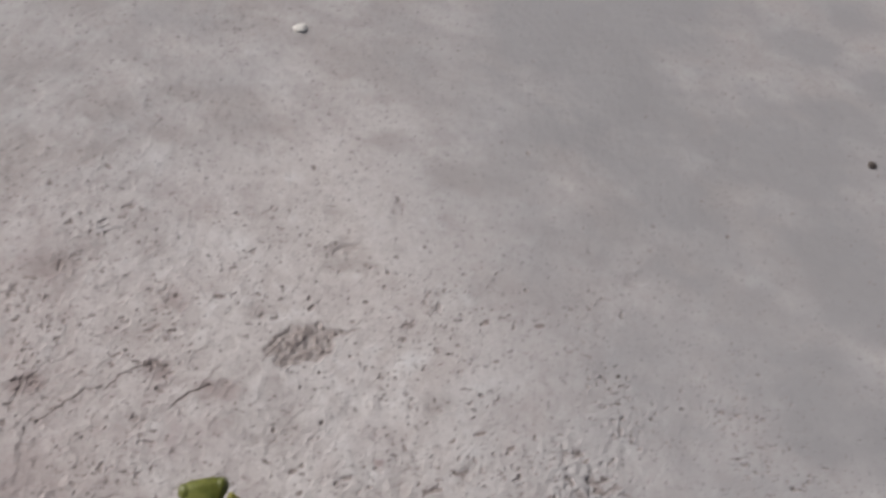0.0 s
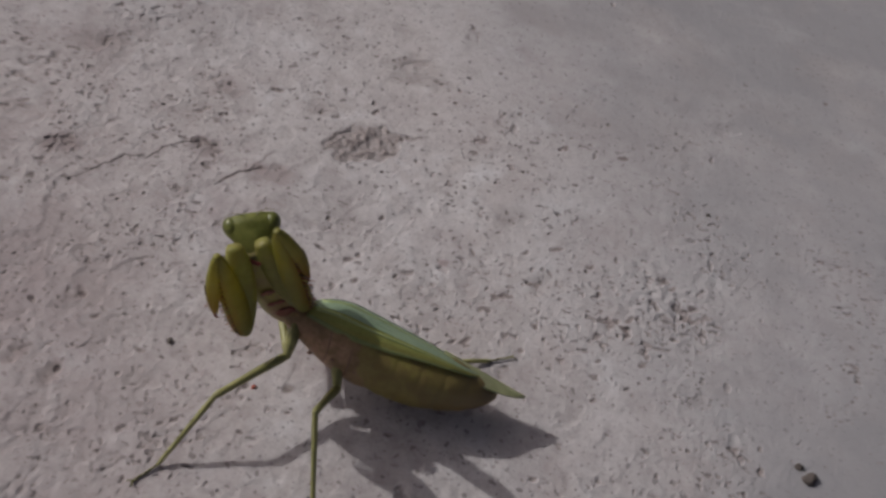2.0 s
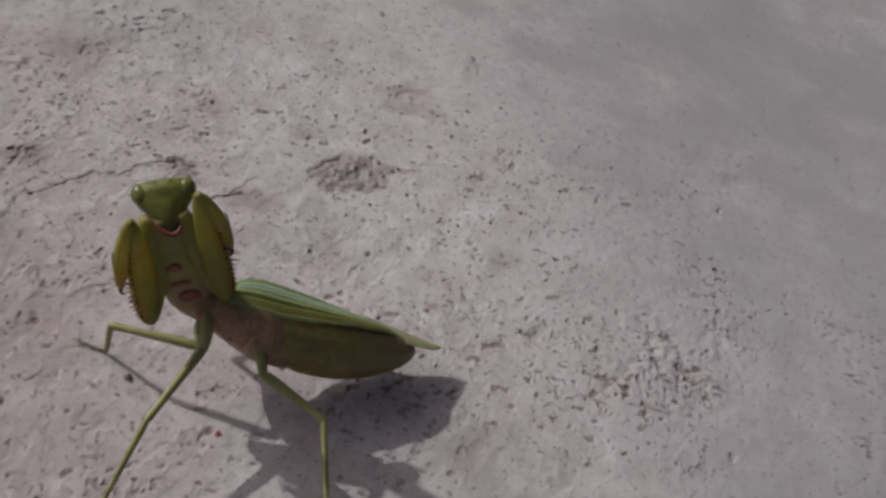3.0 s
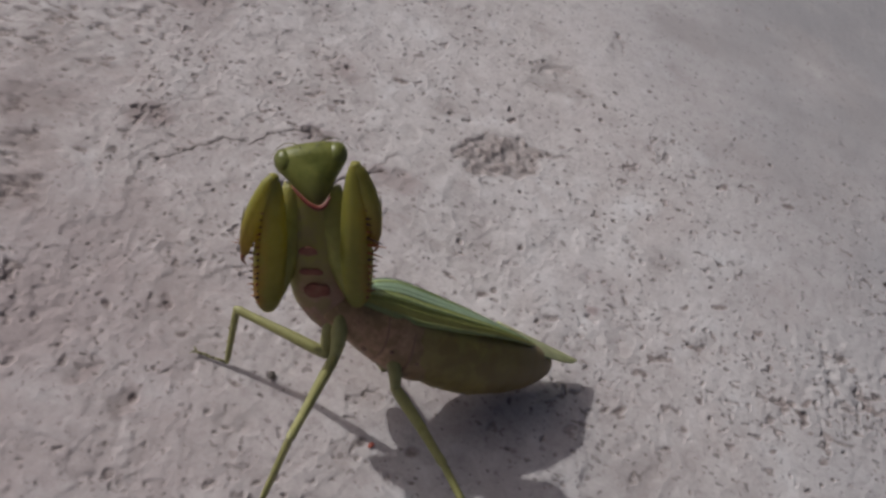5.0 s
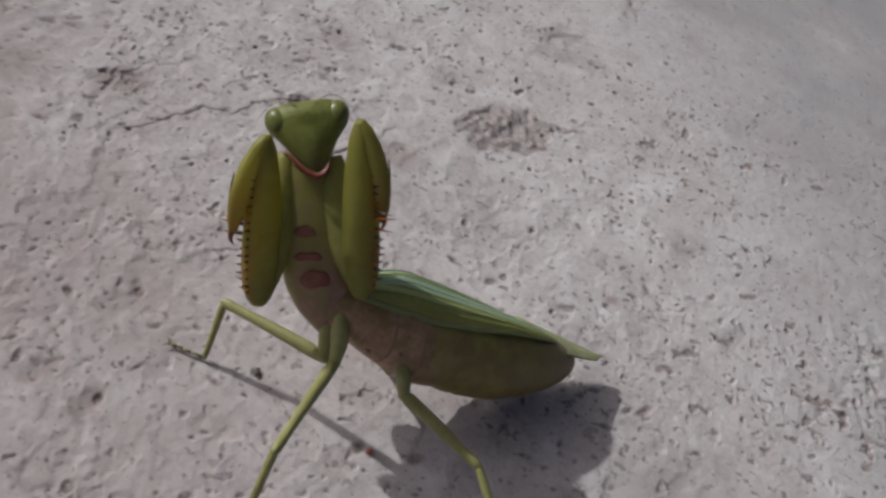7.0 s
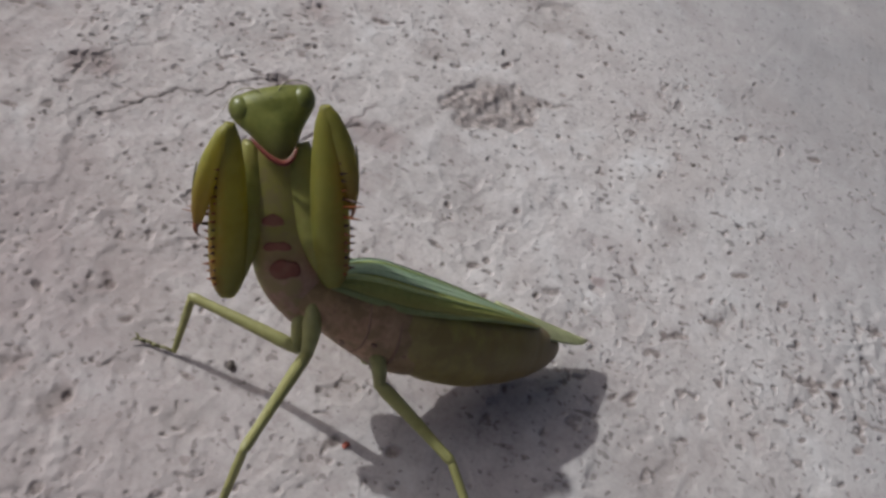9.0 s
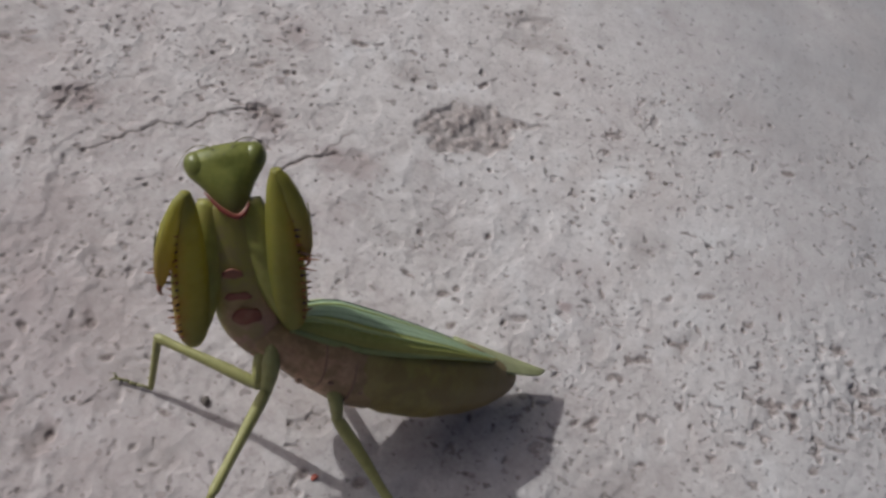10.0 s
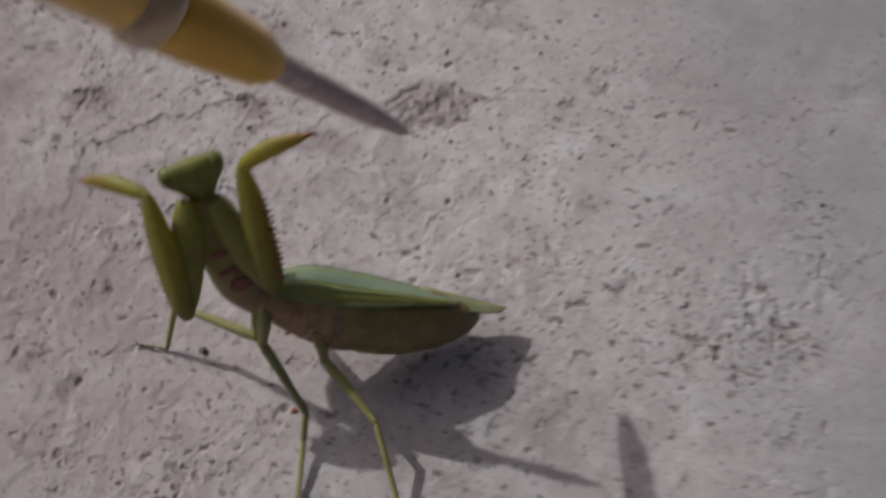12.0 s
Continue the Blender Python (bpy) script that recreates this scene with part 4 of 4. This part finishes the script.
def foreleg(mantis, side):
    """The raptorial leg: upper arm, spined thigh, and the shin that folds against its outer edge."""
    sh, el, wr, ti = (Vector(p) for p in FOLDED[side])
    a, b, c = (el - sh).length, (wr - el).length, (ti - wr).length
    coxa = part("foreleg_coxa", limb([(-1.2, 0, 0, 1.1, 0.9), (1, -0.2, 0, 1.75, 1.3), (a * 0.35, -0.3, 0, 2.1, 1.5), (a * 0.65, -0.25, 0, 2.05, 1.45), (a * 0.88, 0, 0, 1.7, 1.2), (a + 0.6, 0, 0, 1.0, 0.8)], 18, 0.3), COXA, mantis, "broad olive-green upper foreleg")
    width = [(-1.1, 0.75), (-0.4, 1.25), (0.8, 1.7), (b * 0.25, 1.95), (b * 0.5, 1.85), (b * 0.75, 1.55), (b * 0.93, 1.1), (b + 0.5, 0.5)]
    thigh = part("foreleg_femur", limb([(z, 0, 0, w, 0.15 + 0.68 * w) for z, w in width], 20), ARM, mantis, "thick yellow-green spined thigh of the foreleg")
    shin = part("foreleg_tibia", limb([(-0.5, 0, 0, 0.5, 0.45), (0.5, -0.2, 0, 0.85, 0.7), (c * 0.35, -0.5, 0, 1.15, 0.85), (c * 0.7, -0.35, 0, 1.05, 0.75), (c * 0.92, 0.0, 0, 0.7, 0.55), (c + 0.3, 0.25, 0, 0.4, 0.35)], 14), SHIN, mantis, "folded shin of the foreleg ending in a claw")
    bm = bmesh.new()
    pts = curve_points([(0.2, 0, c), (0.25, 0, c + 0.7), (0.5, 0, c + 1.2), (0.95, 0, c + 1.5)])
    tube(bm, pts, list(np.linspace(0.38, 0.05, len(pts))), 8)
    part("claw", bm, SPINE_RED, shin, "curved rust-brown claw")
    rng = random.Random(40 + side)
    for row in (-1, 1):
        for i in range(15):
            f = 0.04 + 0.052 * i + rng.uniform(-0.008, 0.008)
            edge = np.interp(f * b, [z for z, w in width], [w for z, w in width])
            long = rng.uniform(0.3, 0.75)
            if row < 0 and i in (7, 8, 9):
                long = (1.9, 2.4, 2.1)[i - 7]
            bm = bmesh.new()
            root = Vector((edge * 0.86, row * (0.2 + 0.3 * edge), f * b))
            cone(bm, root, root + Vector((long, row * 0.3 * long + rng.uniform(-0.1, 0.1), rng.uniform(-0.05, 0.35) * long)), 0.13 + 0.05 * min(long, 1))
            part("spine", bm, SPINE if rng.random() < 0.4 else SPINE_RED, thigh)
    for i in range(9):
        bm = bmesh.new()
        z = 1.2 + i * (c - 1.6) / 9
        cone(bm, (0.45, -0.3, z), (1.15, -0.45, z + 0.4), 0.13)
        part("spine", bm, SPINE_RED, shin)
    bm = bmesh.new()
    pts = curve_points([(-0.1, 0.35 * side, c * 0.9), (-0.7, 0.5 * side, c * 0.8), (-1.3, 0.4 * side, c * 0.62), (-1.75, 0.2 * side, c * 0.42)])
    tube(bm, pts, list(np.linspace(0.2, 0.07, len(pts))), 6)
    part("tarsus", bm, FOOT, shin)
    return coxa, thigh, shin


def walking_leg(mantis, thigh_length, shin_length):
    b = thigh_length
    thigh = part("leg_femur", limb([(-0.3, 0, 0, 0.5, 0.5), (0.8, 0, 0, 0.78, 0.7), (b * 0.4, 0.1, 0, 0.7, 0.62), (b * 0.85, 0, 0, 0.5, 0.48), (b * 0.97, 0, 0, 0.62, 0.58), (b + 0.4, 0, 0, 0.3, 0.3)], 12), LEG, mantis, "slender pale green thigh")
    c = shin_length
    shin = part("leg_tibia", limb([(-0.3, 0, 0, 0.3, 0.3), (0.6, 0, 0, 0.5, 0.48), (c * 0.5, 0, 0, 0.4, 0.38), (c * 0.92, 0, 0, 0.36, 0.34), (c, 0, 0, 0.25, 0.25)], 10), LEG, mantis, "thin pale green shin")
    for z in (0.35, 0.6, 0.8):
        bm = bmesh.new()
        cone(bm, (0.3, 0.1, c * z), (0.9, 0.25, c * z + 0.7), 0.09)
        part("bristle", bm, FOOT, shin)
    return thigh, shin


def foot(mantis):
    """The jointed foot, flat on the ground, along +z with +x up."""
    bm = bmesh.new()
    z = 0.0
    for k, length in enumerate((1.6, 0.9, 0.7, 0.8)):
        tube(bm, [(0, 0, z), (0.03, 0.05 * (-1) ** k, z + length * 0.6), (0, 0, z + length)], [0.17, 0.175, 0.19], 8)
        z += length
    tube(bm, [(0, 0, z), (0.2, 0.35, z + 0.4), (-0.1, 0.6, z + 0.7)], [0.15, 0.1, 0.03], 6)
    tube(bm, [(0, 0, z), (0.2, -0.35, z + 0.4), (-0.1, -0.6, z + 0.7)], [0.15, 0.1, 0.03], 6)
    return part("foot", bm, FOOT, mantis, "brownish jointed foot")


mantis = tagged(new("praying_mantis"), "bright green praying mantis with folded spiny forelegs on concrete", "praying mantis")
mantis.empty_display_size = 0.01
abdomen(mantis)
for side in (1, -1):
    forewing(mantis, side)
hindwing(mantis)
thorax(mantis)
SHIELD_PART = neck_shield(mantis)
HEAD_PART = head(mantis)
ARMS = {side: foreleg(mantis, side) for side in (1, -1)}
LEGS = []
for rows, hip, side, b, c in ((LEFT_MID, MID_HIP, 1, MID_THIGH, MID_SHIN), (RIGHT_MID, MID_HIP, -1, MID_THIGH, 8.1), (LEFT_HIND, HIND_HIP, 1, HIND_THIGH, HIND_SHIN), (RIGHT_HIND, HIND_HIP, -1, HIND_THIGH, HIND_SHIN)):
    LEGS.append((rows, Vector((hip[0] + (FAR_LIFT if side < 0 and hip is HIND_HIP else 0), side * hip[1], hip[2])), b, c, *walking_leg(mantis, b, c), foot(mantis)))


# ---- the tool that is poked at the mantis at the end ----
def poker():
    tool = tagged(new("screwdriver"), "screwdriver with amber plastic handle and tapered grey steel tip", "screwdriver")
    amber, nodes, links, p = material("amber_plastic")
    co = nodes.new("ShaderNodeTexCoord").outputs["Object"]
    links.new(ramp(nodes, links, noise_node(nodes, links, co, 120.0, 3.0), (0.3, (0.60, 0.31, 0.012)), (0.7, (0.72, 0.41, 0.025))), p.inputs["Base Color"])
    p.inputs["Roughness"].default_value, p.inputs["Transmission Weight"].default_value, p.inputs["Coat Weight"].default_value = 0.35, 0.15, 0.2
    steel = plain_material("brownish_steel", (0.50, 0.39, 0.36), 0.45, 0.1)
    clear, nodes, links, p = material("clear_amber_plastic")
    co = nodes.new("ShaderNodeTexCoord").outputs["Object"]
    links.new(ramp(nodes, links, noise_node(nodes, links, co, 90.0, 3.0), (0.35, (0.60, 0.35, 0.04)), (0.65, (0.72, 0.46, 0.09))), p.inputs["Base Color"])
    p.inputs["Roughness"].default_value, p.inputs["Transmission Weight"].default_value, p.inputs["Coat Weight"].default_value = 0.25, 0.3, 0.4
    rim, nodes, links, p = material("clear_plastic")
    co = nodes.new("ShaderNodeTexCoord").outputs["Object"]
    links.new(ramp(nodes, links, noise_node(nodes, links, co, 90.0, 3.0), (0.35, (0.62, 0.45, 0.26)), (0.65, (0.78, 0.62, 0.42))), p.inputs["Base Color"])
    p.inputs["Roughness"].default_value, p.inputs["Transmission Weight"].default_value, p.inputs["Coat Weight"].default_value = 0.05, 0.6, 1.0
    bm = limb([(0, 0, 0, 0.3, 0.4), (2, 0, 0, 0.8, 0.9), (8, 0, 0, 1.5, 1.5), (17, 0, 0, 1.7, 1.7), (26, 0, 0, 1.8, 1.8)], 18)
    part("shaft", bm, steel, tool, "tapered grey steel tip")
    bm = limb([(24, 0, 0, 2.2, 2.2), (26, 0, 0, 2.9, 2.9), (34, 0, 0, 3.7, 3.7), (39, 0, 0, 3.8, 3.8)], 8, 0.6)
    part("collar", bm, amber, tool, "amber plastic collar")
    bm = limb([(39, 0, 0, 3.1, 3.1), (42, 0, 0, 3.6, 3.6), (65, 0, 0, 4.4, 4.4), (95, 0, 0, 4.4, 4.4), (100, 0, 0, 3.0, 3.0)], 10, 0.8)
    part("handle", bm, clear, tool, "clear amber faceted handle")
    bm = limb([(38.6, 0, 0, 3.7, 3.7), (39.4, 0, 0, 4.5, 4.5), (40.6, 0, 0, 4.7, 4.7), (42.0, 0, 0, 4.5, 4.5), (42.8, 0, 0, 3.6, 3.6)], 10, 0.6)
    part("flange", bm, rim, tool, "glossy pale clear plastic flange")
    return tool


TOOL = poker()


# ---- what moves ----
def joint_frame(a, b, ref):
    """A pose at a whose z points to b and whose x lies towards ref."""
    z = (Vector(b) - Vector(a)).normalized()
    x = Vector(ref) - z * Vector(ref).dot(z)
    x.normalize()
    y = z.cross(x)
    m = Matrix((x, y, z)).transposed().to_4x4()
    m.translation = Vector(a)
    return m


def between(rows, t):
    """The vectors of rows at a time, eased from row to row."""
    if t <= rows[0][0]:
        return [Vector(v) for v in rows[0][1:]]
    for a, b in zip(rows, rows[1:]):
        if t <= b[0]:
            f = (t - a[0]) / (b[0] - a[0])
            f = f * f * (3 - 2 * f)
            return [Vector(u).lerp(Vector(v), f) for u, v in zip(a[1:], b[1:])]
    return [Vector(v) for v in rows[-1][1:]]


def metres(m):
    out = m.copy()
    out.translation = m.translation * MM
    return out


def motions():
    times = sorted({round(0.1 * k, 1) for k in range(121) if k in (0, 5, 10, 14) or 15 <= k <= 38 or k % 5 == 0 or k >= 114} | {11.97})
    rows = {}

    def key(ob, t, m):
        rows.setdefault(ob, []).append((t, metres(m)))

    for t in times:
        base, tip, neck, chest = between(BODY, t)
        middle, face, left = between(HEAD, t)
        body = joint_frame(base, tip, (0, np.interp(t, (1.8, 2.3, 3.0), (0.45, 0.62, 0.8)), 0.62))
        rows.setdefault(mantis, []).append((t, metres(body)))
        back = body.inverted()
        shield = joint_frame(body @ Vector((1.2, -1.9, -4.1)), neck, chest)
        key(SHIELD_PART, t, back @ shield)
        left = (left - face * left.dot(face)).normalized()
        up = face.cross(left)
        turned = Matrix((face.normalized(), left, up.normalized())).transposed().to_4x4()
        turned.translation = middle
        key(HEAD_PART, t, back @ turned)
        opened, risen = min(1.0, max(0.0, (t - 11.9) / 0.07)), min(1.0, max(0.0, (t - 1.75) / 0.55))
        for side, (coxa, thigh, shin) in ARMS.items():
            sh, el, wr, ti = (shield @ Vector(o).lerp(Vector(p), risen).lerp(Vector(q), opened) for o, p, q in zip(CROUCHED[side], FOLDED[side], OPENED[side]))
            # the forelegs are drawn up a little as it rises, and before they open
            raised = min(1.0, max(0.0, (t - 10.0) / 0.5)) * (1 - opened) * Vector((0, 0.2 + 0.5 * (side > 0), 1.0 + 0.5 * (side > 0))) + Vector((0, -0.4, 1.1)) * np.interp(t, (1.6, 2.0, 2.4), (0, 1, 0))
            sh, el, wr, ti = (p + shield.to_3x3() @ raised for p in (sh, el, wr, ti))
            out = (turned.to_3x3() @ Vector((0.25, side, 0)))
            # each piece keeps its length, end to end
            upper, middle_length, lower = ((Vector(q) - Vector(p)).length for p, q in zip(FOLDED[side], FOLDED[side][1:]))
            bends = el - sh, wr - el, ti - wr
            el = sh + bends[0].normalized() * upper
            wr = el + bends[1].normalized() * middle_length
            ti = wr + bends[2].normalized() * lower
            key(coxa, t, back @ joint_frame(sh, el, out))
            key(thigh, t, back @ joint_frame(el, wr, ti - wr))
            key(shin, t, back @ joint_frame(wr, ti, el - wr))
        for legs, hip, b, c, thigh, shin, sole in LEGS:
            place, knee = between(legs, t)
            h = body @ hip
            reach = place - h
            d = min(reach.length, (b + c) * 0.999)
            way = reach.normalized()
            along = (b * b - c * c + d * d) / (2 * d)
            off = math.sqrt(max(0.0, b * b - along * along))
            bend = knee - h
            bend = (bend - way * bend.dot(way)).normalized()
            k = h + way * along + bend * off
            end = h + way * d
            key(thigh, t, back @ joint_frame(h, k, bend))
            key(shin, t, back @ joint_frame(k, end, bend))
            ahead = end - h
            ahead.z = 0
            toe = end.copy()
            toe.z = 0.3
            key(sole, t, back @ joint_frame(toe, toe + ahead.normalized(), (0, 0, 1)))
    for ob, keys in rows.items():
        walk(ob, keys)
    resting = joint_frame((-150, -150, 40), (-250, -150, 60), (0, 0, 1))
    walk(TOOL, [(t, metres(m)) for t, m in ((0.0, resting), (11.6, resting), (11.8, joint_frame((-62, -90, 10), (-82, -92, 24), (0, 0, 1))), (11.9, joint_frame((-32.3, -83.4, 6.5), (-52, -86, 20), (0, 0, 1))), (11.967, joint_frame((-7.5, -36.1, 31.8), (-23.0, -45.5, 48.1), (0, 0, 1))), (12.0, joint_frame((-7.0, -35.3, 31.9), (-22.5, -44.7, 48.1), (0, 0, 1))))])


motions()
